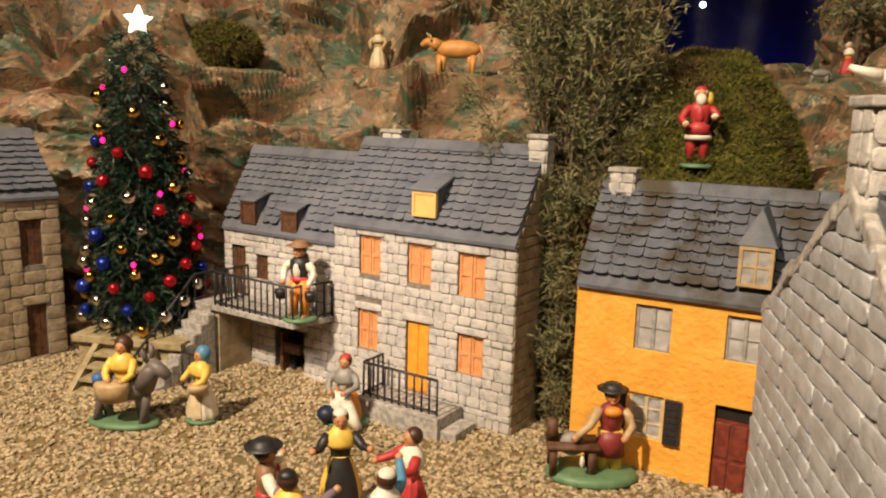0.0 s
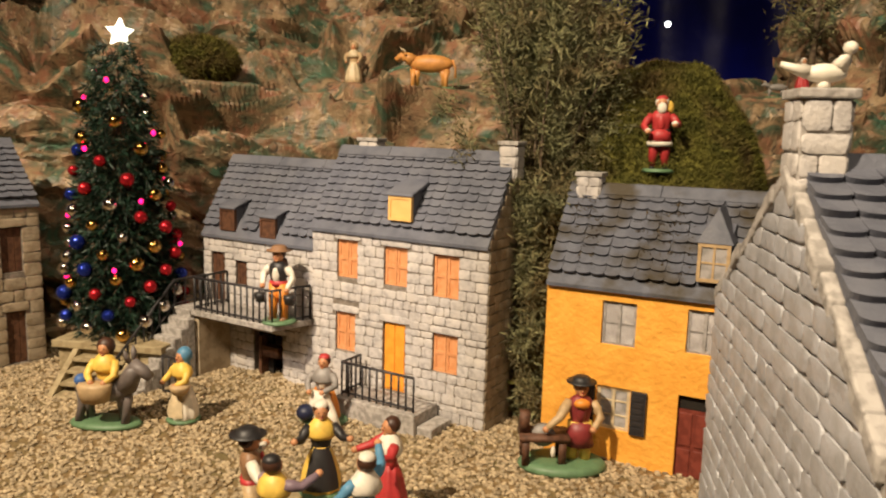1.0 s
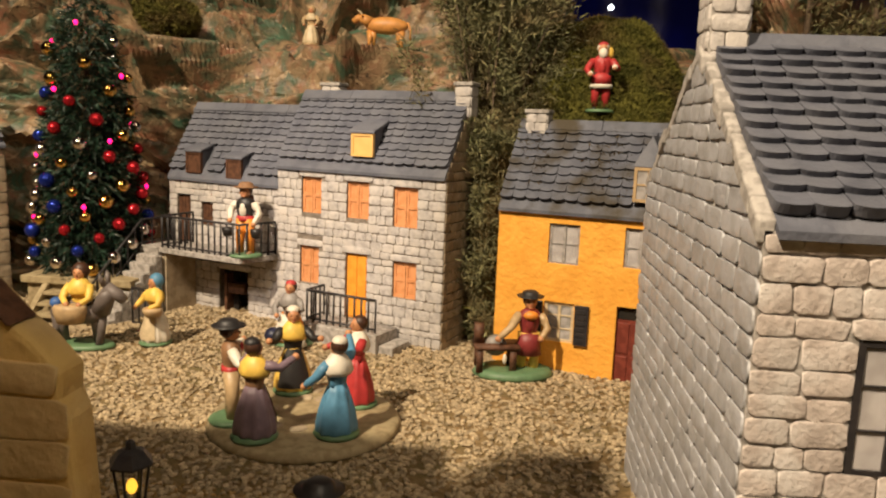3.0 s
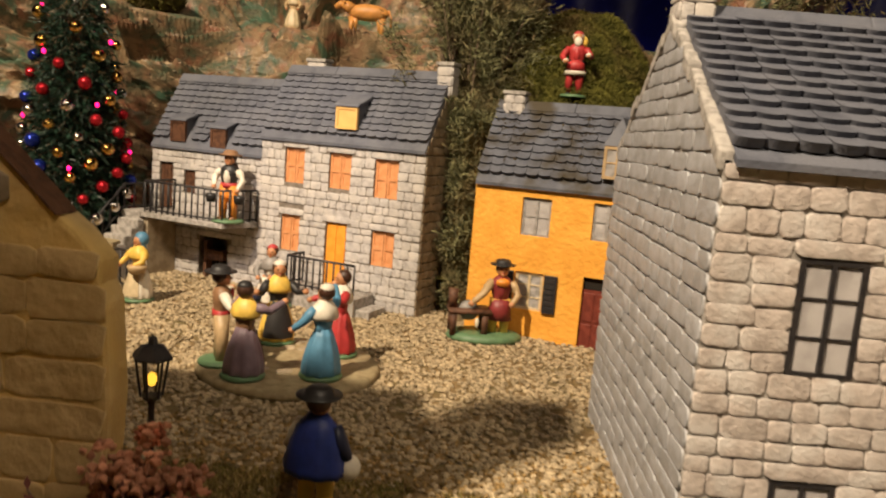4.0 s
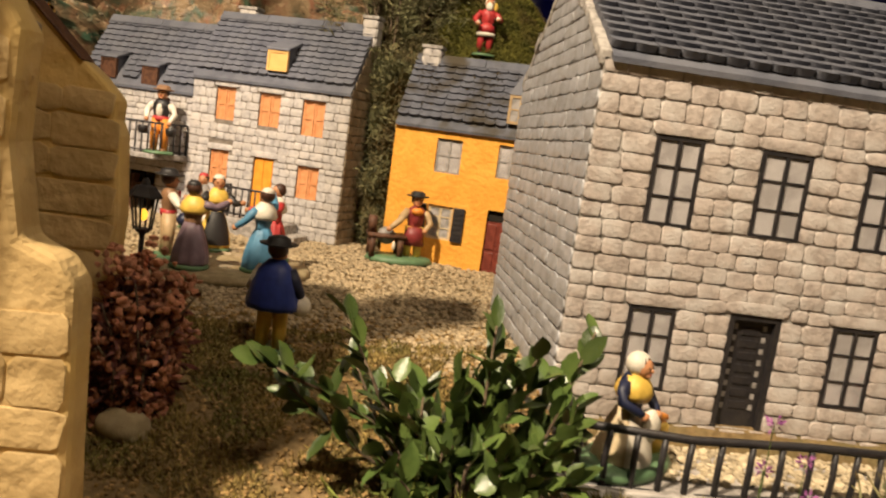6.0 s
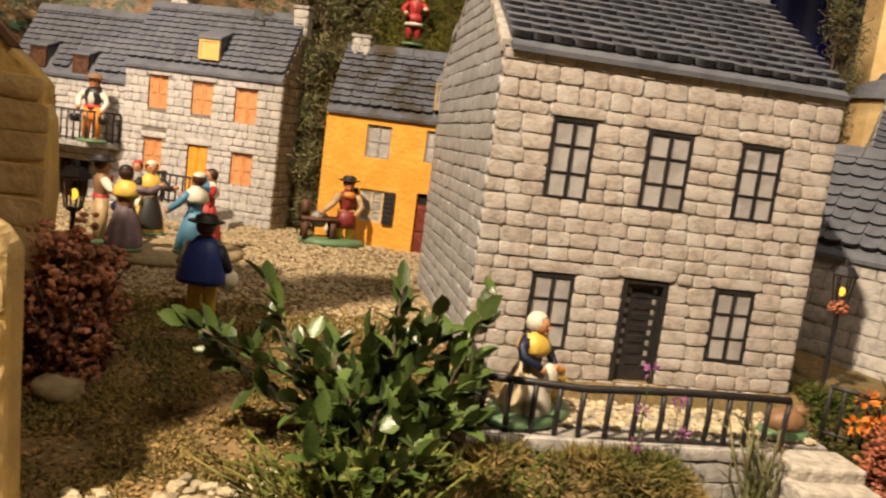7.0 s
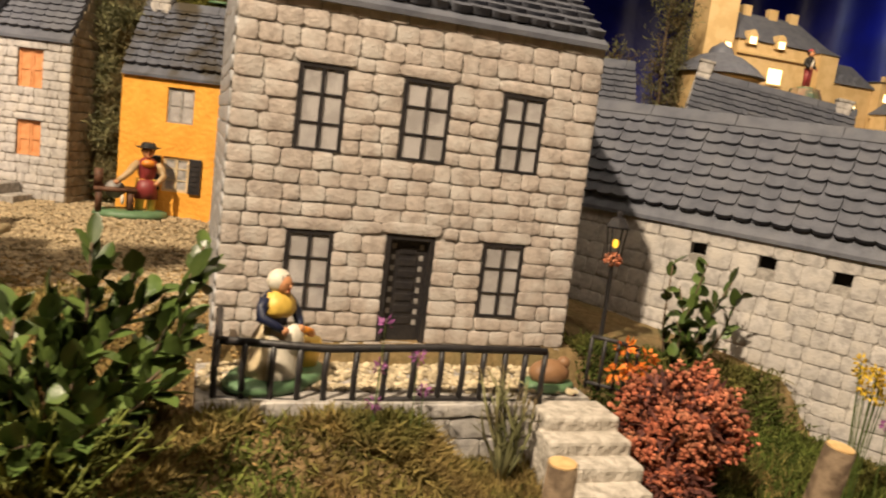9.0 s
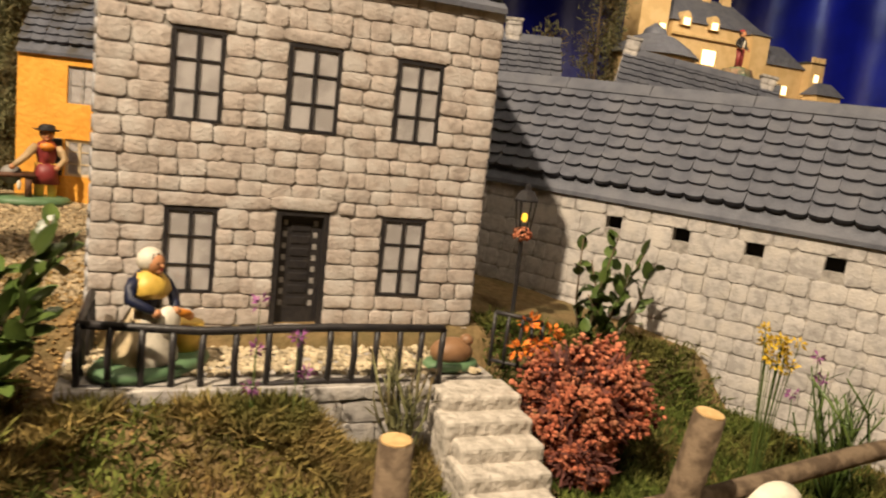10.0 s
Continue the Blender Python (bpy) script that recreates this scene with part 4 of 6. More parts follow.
# The rendered house and pier at the front edge.
edge = empty("rendered_house", pose(0, 0, 0), "beige rendered stone gable wall under a steep dark roof", "house")
gable = Shape().prism([(-0.50, -0.06), (-0.185, -0.06), (-0.187, 0.05), (-0.184, 0.10), (-0.187, 0.150), (-0.191, 0.160), (-0.190, 0.172), (-0.203, 0.186), (-0.212, 0.193), (-0.345, 0.325), (-0.50, 0.17)], "y", 0.188, 0.210)
wall = part("wall", gable, BEIGE, edge, bevel=0.003)
lay_stones(wall, pose(-0.5, 0.188, 0), lambda z, t: [(0.02, 0.5 - 0.216 - (t - 0.193) * 1.02)], 0.196, 0.31, 0.0175, 0.022, STONE_T, 83, depth=0.0022)
lay_stones(wall, pose(-0.5, 0.188, 0), lambda z, t: [(0.16, 0.3125)] if z < 0.15 else [(0.16, 0.3085)], -0.05, 0.178, 0.0215, 0.034, BEIGE_B, 84, depth=0.0016)
rs = Shape().prism([(-0.213, 0.193), (-0.345, 0.326), (-0.52, 0.16), (-0.52, 0.162), (-0.345, 0.3285), (-0.211, 0.1935)], "y", 0.186, 0.206)
part("roof", rs, BROWNWOOD, edge, bevel=0.002)
# Unseen block, added to shade the lane and the beige walls.
part("rear_block", Shape().box(-0.75, -0.285, -0.082, 0.186, -0.06, 0.52), BEIGE, edge, bevel=0.002)
# This chimney is unseen too, added for the finger of shadow across the lane.
part("chimney", Shape().box(-0.35, -0.295, 0.0, 0.055, 0.52, 0.73), BEIGE, edge, bevel=0.002)
pier = Shape().prism([(-0.28, -0.08), (-0.143, -0.08), (-0.1465, 0.012), (-0.1475, 0.060), (-0.1485, 0.092), (-0.156, 0.103), (-0.172, 0.110), (-0.178, 0.15), (-0.176, 0.196), (-0.182, 0.205), (-0.19, 0.225), (-0.28, 0.24)], "y", 0.026, 0.050)
pier_wall = part("rendered_wall", pier, BEIGE, bevel=0.004)
lay_stones(pier_wall, pose(-0.28, 0.026, 0), lambda z, t: [(0.02, 0.131)] if t < 0.088 else [(0.02, 0.122)] if t < 0.102 else [(0.02, 0.099)], -0.075, 0.195, 0.023, 0.036, BEIGE_B, 86, depth=0.0014)
tagged(pier_wall, "rough beige rendered wall at the display's edge", "wall")

# ---- far houses and castle ----
back_house = house("stone_house", "distant small stone house with grey slate roof", pose(0.84, 0.80, -0.036, 0, 9, -32), 0.27, 0.14, 0.262, 0.10, [], STONE_B, MORTAR_W, base=-0.05, row=0.0165, width=0.022, gables="l", tile=(0.0125, 0.0175), seed=91)
chimney(back_house, 0.0, 0.022, 0.06, 0.082, 0.34, 0.385, STONE_B, MORTAR_W, 92)
chimney(back_house, 0.236, 0.258, 0.06, 0.082, 0.34, 0.378, STONE_B, MORTAR_W, 93)
for x in (0.10, 0.19):
    dormer(back_house, x, x + 0.022, 0.300, 0.316, 0.10 / 0.07, face=SLATE, hood=0.012, y=0.030)
side_house = house("stone_house", "distant stone house end with slate roof and pale chimney", pose(0.50, 0.80, -0.042, 0, 0, -20), 0.26, 0.14, 0.265, 0.085, [], STONE_B, MORTAR_W, base=-0.05, row=0.0165, width=0.022, gables="r", tile=(0.0125, 0.0175), seed=95)
chimney(side_house, 0.17, 0.192, 0.06, 0.082, 0.33, 0.378, STONE_B, MORTAR_W, 96)

castle = empty("castle", pose(0.005, 0, 0.006), "small sandstone castle with lit windows and slate roofs", "castle")
CY = 1.6


def keep(x0, x1, y0, y1, z0, z1, rz, wins, name="wing"):
    w = part(name, Shape().box(x0, x1, y0, y1, z0, z1), CASTLE, castle)
    i = (x1 - x0) * 0.18
    part("hipped_roof", Shape().add([(x0 - 0.008, y0 - 0.008, z1), (x1 + 0.008, y0 - 0.008, z1), (x1 + 0.008, y1 + 0.008, z1), (x0 - 0.008, y1 + 0.008, z1), (x0 + i, (y0 + y1) / 2, rz), (x1 - i, (y0 + y1) / 2, rz)],
                                    [(0, 1, 5, 4), (2, 3, 4, 5), (1, 2, 5), (3, 0, 4), (3, 2, 1, 0)]), SLATE, w)
    for x, z, a, b in wins:
        part("lit_window", Shape().box(x - a, x + a, y0 - 0.003, y0 + 0.004, z - b, z + b), LIT, w, "glowing window")
        part("window_surround", Shape().box(x - a - 0.006, x + a + 0.006, y0 - 0.005, y0 - 0.001, z - b - 0.006, z - b).box(x - a - 0.006, x + a + 0.006, y0 - 0.005, y0 - 0.001, z + b, z + b + 0.006), CASTLE, w)
    return w


main = keep(1.588, 1.935, CY, CY + 0.2, 0.20, 0.548, 0.645, [(1.736, 0.455, 0.024, 0.022)], "main_wing")
part("cornice", Shape().box(1.584, 1.87, CY - 0.010, CY - 0.001, 0.505, 0.515), CASTLE, main, bevel=0.002)
bay = part("end_bay", Shape().box(1.87, 1.938, CY - 0.030, CY - 0.001, 0.20, 0.542), CASTLE, main, "pale projecting end bay")
part("bay_roof", Shape().add([(1.864, CY - 0.036, 0.542), (1.944, CY - 0.036, 0.542), (1.944, CY + 0.05, 0.542), (1.864, CY + 0.05, 0.542), (1.89, CY + 0.05, 0.585), (1.918, CY + 0.05, 0.585)], [(0, 1, 5, 4), (1, 2, 5), (3, 0, 4), (2, 3, 4, 5), (3, 2, 1, 0)]), SLATE, bay)
for x in (1.628, 1.733):
    d = part("castle_dormer", Shape().prism([(x - 0.019, 0.535), (x + 0.019, 0.535), (x + 0.019, 0.558), (x + 0.011, 0.572), (x, 0.578), (x - 0.011, 0.572), (x - 0.019, 0.558)], "y", CY - 0.012, CY + 0.06), CASTLE, main)
    part("lit_window", Shape().box(x - 0.010, x + 0.010, CY - 0.015, CY - 0.011, 0.536, 0.556), LIT, d)
for x in (1.67, 1.77, 1.85):
    part("castle_chimney", Shape().box(x - 0.016, x + 0.016, CY + 0.09, CY + 0.11, 0.60, 0.668), CASTLE, main)
low_wing = keep(1.945, 2.10, CY - 0.02, CY + 0.12, 0.20, 0.465, 0.535, [(2.0, 0.395, 0.009, 0.014), (2.035, 0.392, 0.009, 0.014)], "low_wing")
for x in (1.985, 2.045):
    part("slate_dormer", Shape().prism([(x - 0.012, 0.468), (x + 0.012, 0.468), (x + 0.012, 0.484), (x, 0.496), (x - 0.012, 0.484)], "y", CY - 0.022, CY + 0.05), SLATE, low_wing)
corner = keep(2.104, 2.16, CY - 0.05, CY + 0.03, 0.18, 0.488, 0.495, [(2.130, 0.44, 0.008, 0.012)], "corner_tower")
for x in (2.106, 2.126, 2.146):
    part("merlon", Shape().box(x, x + 0.011, CY - 0.052, CY - 0.042, 0.489, 0.506), CASTLE, corner)
keep(2.085, 2.185, CY - 0.11, CY - 0.052, 0.18, 0.385, 0.425, [(2.11, 0.35, 0.008, 0.012), (2.15, 0.35, 0.008, 0.012)], "gatehouse")
keep(1.478, 1.578, CY + 0.01, CY + 0.09, 0.20, 0.80, 0.86, [(1.56, 0.52, 0.009, 0.012)], "tall_tower")
tur = part("turret", Shape().lathe([(0.108, 0.0), (0.108, 0.225), (0.114, 0.23), (0.114, 0.24)], 0, (1.445, CY - 0.12, 0.175), seg=24), CASTLE, castle)
part("cone_roof", Shape().lathe([(0.128, 0.236), (0.10, 0.262), (0.06, 0.288), (0.035, 0.296), (0.028, 0.312), (0.012, 0.322), (0.003, 0.328)], 0, (1.445, CY - 0.12, 0.175), seg=24), SLATE, tur)
for x, y in ((1.40, CY - 0.226), (1.475, CY - 0.228)):
    part("lit_window", Shape().box(x - 0.008, x + 0.008, y - 0.004, y + 0.004, 0.345, 0.372), LIT, tur)
hill = Shape().lathe([(0.75, 0.0), (0.62, 0.12), (0.52, 0.22), (0.48, 0.27), (0.3, 0.30)], 0, (1.82, 1.66, -0.1), 1.0, 0.45, seg=40, wave=0.05, folds=9)
tagged(part("castle_hill", hill, ROCK), "brown rock-paper mound under the castle", "rock", kind="structure")

# ---- terrace and stair before the tall house ----
terrace = tagged(empty("terrace", pose(0, 0, 0), "pale stone terrace with a low retaining wall", "terrace"), kind="structure")
tw = part("retaining_wall", Shape().box(0.108, 0.345, 0.133, 0.2205, -0.11, -0.0245).box(0.345, 0.40, 0.152, 0.2205, -0.11, -0.0265), MORTAR_W, terrace)
lay_stones(tw, pose(0.108, 0.133, 0), lambda z, t: [(0, 0.237)], -0.105, -0.034, 0.018, 0.03, STONE_B, 101)
lay_stones(tw, pose(0.108, 0.1322, 0), lambda z, t: [(0, 0.237)], -0.034, -0.0235, 0.0105, 0.045, STONE_B, 102, depth=0.0024)
pts = np.column_stack([RNG.uniform(0.11, 0.395, 800), RNG.uniform(0.155, 0.218, 800), np.full(800, -0.0235)])
tagged(new("terrace_gravel", pebbles("terrace_gravel", pts, 0.0032, WHITEGRAVEL)), "pale gravel strewn over the terrace", "gravel", kind="stuff")
stair = empty("stone_stair", pose(0, 0, 0), "short flight of rough pale stone steps", "stairs")
for i in range(6):
    r = random.Random(i)
    part("stone_step", Shape().box(0.344 + r.uniform(-0.003, 0.003), 0.404 + r.uniform(-0.003, 0.004), 0.132 - (i + 1) * 0.0185, 0.150 - i * 0.0185, -0.14, -0.027 - i * 0.0105), PALE, stair, bevel=0.003)
iron_rail("terrace_railing", "hand-bent black iron railing along the terrace", [(0.122, 0.212, -0.026), (0.119, 0.141, -0.026), (0.19, 0.138, -0.029), (0.27, 0.1385, -0.026), (0.352, 0.141, -0.028)], 0.041, 0.0182, pose(0, 0, 0), base=-0.002, rad=0.0023, wob=0.0016)
iron_rail("stair_railing", "short black iron railing at the head of the steps", [(0.402, 0.164, -0.022), (0.421, 0.155, -0.024), (0.436, 0.15, -0.028)], 0.042, 0.010, pose(0, 0, 0), rad=0.0015, wob=0.0008)

# ---- figurines ----


class Doll:
    """A painted clay figurine in one mesh; lengths are shares of its height, its front is -y."""

    def __init__(self):
        self.s, self.mats = Shape(), []

    def k(self, m):
        m = P[m] if isinstance(m, str) else m
        if m not in self.mats:
            self.mats.append(m)
        return self.mats.index(m)

    def base(self, r=0.2, sx=1.0, sy=1.0, c="green", h=0.05, o=(0, 0)):
        self.s.lathe([(r * 0.97, 0), (r * 1.02, h * 0.4), (r * 0.93, h * 0.9), (r * 0.7, h)], self.k(c), (*o, 0), sx, sy, 20)
        return self

    def skirt(self, c, apron=None, r=0.19, top=0.52, o=(0, 0), lean=(0, 0)):
        self.s.lathe([(r * 0.97, 0.04), (r * 1.02, 0.07), (r, 0.14), (r * 0.90, 0.25), (r * 0.74, 0.36), (r * 0.58, 0.45), (r * 0.42, top)], self.k(c), (*o, 0), 1, 0.9, 36, lean, 0.065, 9)
        if apron:
            pr = [(r * 1.06, 0.09), (r * 1.06, 0.14), (r * 0.96, 0.25), (r * 0.80, 0.36), (r * 0.64, 0.45), (r * 0.48, top)]
            seg, vs, fs = 8, [], []
            for q, z in pr:
                vs += [(o[0] + lean[0] * z + q * 1.03 * math.cos(a), o[1] + lean[1] * z + q * 0.95 * math.sin(a), z) for a in (math.radians(-90 - 52 + 104 * i / (seg - 1)) for i in range(seg))]
            fs = [(j * seg + i, j * seg + i + 1, (j + 1) * seg + i + 1, (j + 1) * seg + i) for j in range(len(pr) - 1) for i in range(seg - 1)]
            self.s.add(vs, fs, self.k(apron))
        return self

    def legs(self, c, shoe="brown", o=(0, 0), spread=0.06):
        for x in (-spread, spread):
            self.s.tube([(o[0] + x * 1.25, o[1], 0.05), (o[0] + x * 1.1, o[1] - 0.01, 0.28), (o[0] + x * 0.8, o[1], 0.52)], [0.048, 0.06, 0.075], self.k(c), 10)
            self.s.ball((o[0] + x * 1.3, o[1] - 0.035, 0.055), 0.05, self.k(shoe), (0.8, 1.5, 0.6), 10, 5)
        return self

    def torso(self, c, shawl=None, front=None, sash=None, o=(0, 0), dz=0.0):
        x, y = o
        self.s.lathe([(0.080, 0.48 + dz), (0.078, 0.54 + dz), (0.094, 0.62 + dz), (0.105, 0.69 + dz), (0.100, 0.75 + dz), (0.070, 0.79 + dz), (0.04, 0.815 + dz)], self.k(c), (x, y, 0), 1.18, 0.82, 16)
        if front:
            self.s.ball((x, y - 0.045, 0.65 + dz), 0.075, self.k(front), (0.75, 0.75, 1.7), 10, 6)
        if sash:
            self.s.lathe([(0.092, 0.49 + dz), (0.10, 0.52 + dz), (0.096, 0.56 + dz)], self.k(sash), (x, y, 0), 1.16, 0.86, 16)
        if shawl:
            self.s.lathe([(0.118, 0.62 + dz), (0.135, 0.66 + dz), (0.115, 0.74 + dz), (0.06, 0.82 + dz), (0.04, 0.83 + dz)], self.k(shawl), (x, y, 0), 1.12, 0.92, 18, (0, 0), 0.04, 6)
        return self

    def arm(self, side, elbow, hand, c, o=(0, 0), dz=0.0):
        sh = (o[0] + side * 0.115, o[1], 0.74 + dz)
        mid = [sh[i] * 0.5 + elbow[i] * 0.5 for i in range(3)]
        fore = [elbow[i] * 0.35 + hand[i] * 0.65 for i in range(3)]
        self.s.tube([sh, mid, elbow, fore, hand], [0.044, 0.052, 0.043, 0.037, 0.026], self.k(c), 10)
        self.s.ball(hand, 0.036, self.k(SKIN), (1, 1, 1), 8, 5)
        return self

    def head(self, hat="", c="black", hair=HAIR, o=(0, 0), dz=0.0):
        x, y, z = o[0], o[1], 0.885 + dz
        self.s.tube([(x, y, 0.78 + dz), (x, y, 0.86 + dz)], 0.035, self.k(SKIN), 8)
        self.s.ball((x, y, z), 0.078, self.k(SKIN), (0.90, 0.96, 1.12), 16, 10)
        self.s.ball((x, y - 0.05, z - 0.052), 0.03, self.k(SKIN), (1, 0.8, 0.8), 8, 5)
        for e in (-0.028, 0.028):
            self.s.ball((x + e, y - 0.068, z + 0.014), 0.0095, self.k(HAIR), (1.2, 0.6, 0.8), 6, 4)
        self.s.ball((x, y - 0.070, z - 0.036), 0.012, self.k("red"), (1.3, 0.5, 0.45), 6, 4)
        self.s.ball((x, y - 0.076, z - 0.008), 0.014, self.k(SKIN), (0.8, 1.2, 1.2), 6, 4)
        self.s.ball((x, y + 0.022, z + 0.022), 0.083, self.k(hair), (1, 0.95, 1.04), 14, 8)
        q = self.k(c)
        if hat == "wide":
            self.s.lathe([(0.095, 0.0), (0.148, 0.016), (0.152, 0.026), (0.098, 0.022), (0.088, 0.068), (0.055, 0.088)], q, (x, y + 0.018, z + 0.045), 1, 1, 20)
        if hat == "bonnet":
            self.s.ball((x, y + 0.040, z + 0.018), 0.096, q, (1.0, 1.0, 1.08), 14, 8)
        if hat == "cap":
            self.s.ball((x, y + 0.024, z + 0.06), 0.074, q, (1, 1, 0.75), 12, 6)
        if hat == "scarf":
            self.s.ball((x, y + 0.038, z + 0.022), 0.102, q, (1, 0.95, 1.1), 14, 8)
            self.s.lathe([(0.085, -0.12), (0.075, -0.05), (0.06, 0.0)], q, (x, y + 0.03, z), 1, 0.8, 12)
        return self

    def make(self, name, label, loc, h, turn=0.0, category="figurine", group=""):
        ob = part(name, self.s, self.mats, smooth=True, m=pose(*loc, 0, 0, turn) @ Matrix.Diagonal((h * 1.06, h * 1.06, h * 0.985, 1)))
        return tagged(ob, label, category, group)


G0 = 0.002
d = Doll().base(0.21).legs("orange").torso("black", front="white", sash="red").arm(-1, (-0.19, -0.02, 0.62), (-0.15, -0.12, 0.5), "white").arm(1, (0.2, -0.01, 0.6), (0.16, -0.1, 0.46), "white").head("wide", "brown")
for x in (-0.19, 0.2):
    d.s.lathe([(0.055, 0.28), (0.075, 0.36), (0.07, 0.40)], d.k("black"), (x, -0.1, 0), 1, 1, 12)
d.s.lathe([(0.10, 0.60), (0.105, 0.72), (0.08, 0.84)], d.k(HAIR), (0, 0.05, 0), 1, 0.8, 12)
d.make("water_carrier_figurine", "clay man in brown hat and orange trousers on the balcony", (-0.356, 0.893, 0.0985), 0.103, -8)

d = Doll().base(0.36, 1.15, 0.6, h=0.07)
for x in (-0.27, -0.2, 0.2, 0.27):
    d.s.tube([(x, 0.05 if x in (-0.2, 0.2) else -0.08, 0.06), (x * 0.98, 0, 0.3), (x * 0.95, 0, 0.45)], [0.05, 0.055, 0.08], d.k("donkey"), 9)
d.s.ball((0, 0, 0.46), 0.17, d.k("donkey"), (2.0, 0.95, 0.95), 16, 9)
d.s.tube([(0.24, 0, 0.48), (0.34, 0, 0.68), (0.38, 0, 0.76)], [0.13, 0.1, 0.085], d.k("donkey"), 10)
d.s.tube([(0.33, 0, 0.78), (0.46, 0, 0.70), (0.55, 0, 0.62)], [0.09, 0.075, 0.055], d.k("donkey"), 10)
for y in (-0.05, 0.05):
    d.s.tube([(0.33, y, 0.82), (0.31, y * 1.8, 0.92), (0.30, y * 2.0, 0.99)], [0.03, 0.035, 0.008], d.k("donkey"), 7)
d.s.lathe([(0.14, 0.0), (0.17, 0.12), (0.18, 0.2), (0.16, 0.23)], d.k("tan"), (-0.02, -0.17, 0.36), 1.1, 0.8, 14, wave=0.03)
d.torso("yellow", shawl="yellow", o=(0.03, -0.02), dz=0.08).head("scarf", HAIR, o=(0.03, -0.02), dz=0.08)
d.arm(-1, (-0.14, -0.1, 0.66), (-0.05, -0.2, 0.6), "yellow", o=(0.03, -0.02), dz=0.08).arm(1, (0.17, -0.1, 0.66), (0.1, -0.2, 0.6), "yellow", o=(0.03, -0.02), dz=0.08)
d.s.ball((-0.2, -0.12, 0.60), 0.075, d.k("blue"))
d.make("donkey_figurine", "grey clay donkey carrying baskets and a rider in yellow", (-0.512, 0.742, G0), 0.098, 4)

d = Doll().base(0.21).skirt("white", "cream").torso("yellow", shawl="yellow").arm(-1, (-0.19, -0.05, 0.62), (-0.2, -0.16, 0.52), "yellow").arm(1, (0.18, -0.08, 0.6), (0.1, -0.18, 0.54), "yellow").head("scarf", "teal")
d.s.lathe([(0.09, 0.0), (0.13, 0.09), (0.12, 0.12)], d.k("tan"), (0.14, -0.13, 0.44), 1, 1, 14)
d.make("basket_woman_figurine", "clay woman in teal headscarf and yellow shawl holding a basket", (-0.432, 0.776, G0), 0.090, -30)

d = Doll().base(0.26, 1.2, 0.9).skirt("orange", "white", r=0.2, top=0.4).torso("grey", shawl="grey", front="white", dz=-0.08).arm(-1, (-0.2, -0.05, 0.52), (-0.12, -0.17, 0.44), "grey", dz=-0.08).arm(1, (0.19, -0.07, 0.52), (0.06, -0.2, 0.46), "grey", dz=-0.08).head("cap", "red", dz=-0.08)
d.s.ball((-0.16, -0.18, 0.16), 0.12, d.k("navy"), (1, 1, 0.9))
d.s.tube([(0.05, -0.1, 0.3), (0.2, -0.28, 0.22), (0.3, -0.3, 0.06)], [0.09, 0.08, 0.05], d.k("white"), 9)
d.make("seated_woman_figurine", "seated clay woman in red cap and grey cloak, blue jug", (-0.268, 0.812, G0), 0.092, -5)

d = Doll().base(0.34, 1.3, 0.85, h=0.10).legs("yellow", o=(0.16, 0.02)).torso("maroon", o=(0.16, 0.02), front="maroon").arm(-1, (-0.06, -0.1, 0.60), (-0.19, -0.12, 0.47), P["tan"], o=(0.16, 0.02)).arm(1, (0.36, -0.02, 0.58), (0.27, -0.12, 0.48), P["tan"], o=(0.16, 0.02)).head("wide", "black", o=(0.16, 0.02))
d.s.lathe([(0.15, 0.26), (0.13, 0.40), (0.11, 0.52)], d.k("maroon"), (0.16, 0.01, 0), 1, 0.8, 14)
d.s.ball((0.16, -0.06, 0.74), 0.07, d.k("orange"), (1.2, 0.8, 0.8))
for x in (-0.38, -0.02):
    for y in (-0.12, 0.12):
        d.s.box(x - 0.035, x + 0.035, y - 0.03, y + 0.03, 0.07, 0.36, d.k(BROWNWOOD))
d.s.box(-0.44, 0.05, -0.16, 0.16, 0.34, 0.39, d.k(BROWNWOOD))
d.s.box(-0.44, -0.34, -0.05, 0.05, 0.39, 0.62, d.k(BROWNWOOD))
d.s.prism([(-0.2 + 0.12 * math.cos(a), 0.36 + 0.12 * math.sin(a)) for a in (2 * math.pi * i / 16 for i in range(16))], "y", -0.04, 0.04, d.k("grey"))
d.s.ball((-0.12, -0.18, 0.25), 0.04, d.k("white"), (0.6, 0.6, 1.6))
d.make("knife_grinder_figurine", "clay knife grinder in black hat and red apron at his bench", (0.020, 0.742, G0), 0.101, 8)

disc = empty("dance_stand", pose(-0.178, 0.558, 0.0), "round brown wooden stand under the dancers", "stand")
part("disc", Shape().lathe([(0.089, 0.0), (0.092, 0.004), (0.088, 0.0095), (0.05, 0.0105)], 0, (0, 0, 0), seg=36), TANWOOD, disc, smooth=True)
pts = [(0.07 * math.sqrt(RNG.random()) * math.cos(a), 0.07 * math.sqrt(RNG.random()) * math.sin(a), 0.0105) for a in RNG.uniform(0, 6.28, 60)]
for p in pts[:18]:
    part("flat_stone", pebbles("flat_stone", [p], 0.0085, STONE_T, 0.25), None, disc)
DZ = 0.0105
RING = "dancers in a ring"


def on_ring(deg):
    """A place on the stand, and the turn that faces its middle."""
    a = radians(deg + 13)
    return (-0.186 + 0.061 * math.cos(a), 0.558 + 0.064 * math.sin(a), DZ), math.degrees(math.atan2(-math.cos(a), math.sin(a)))


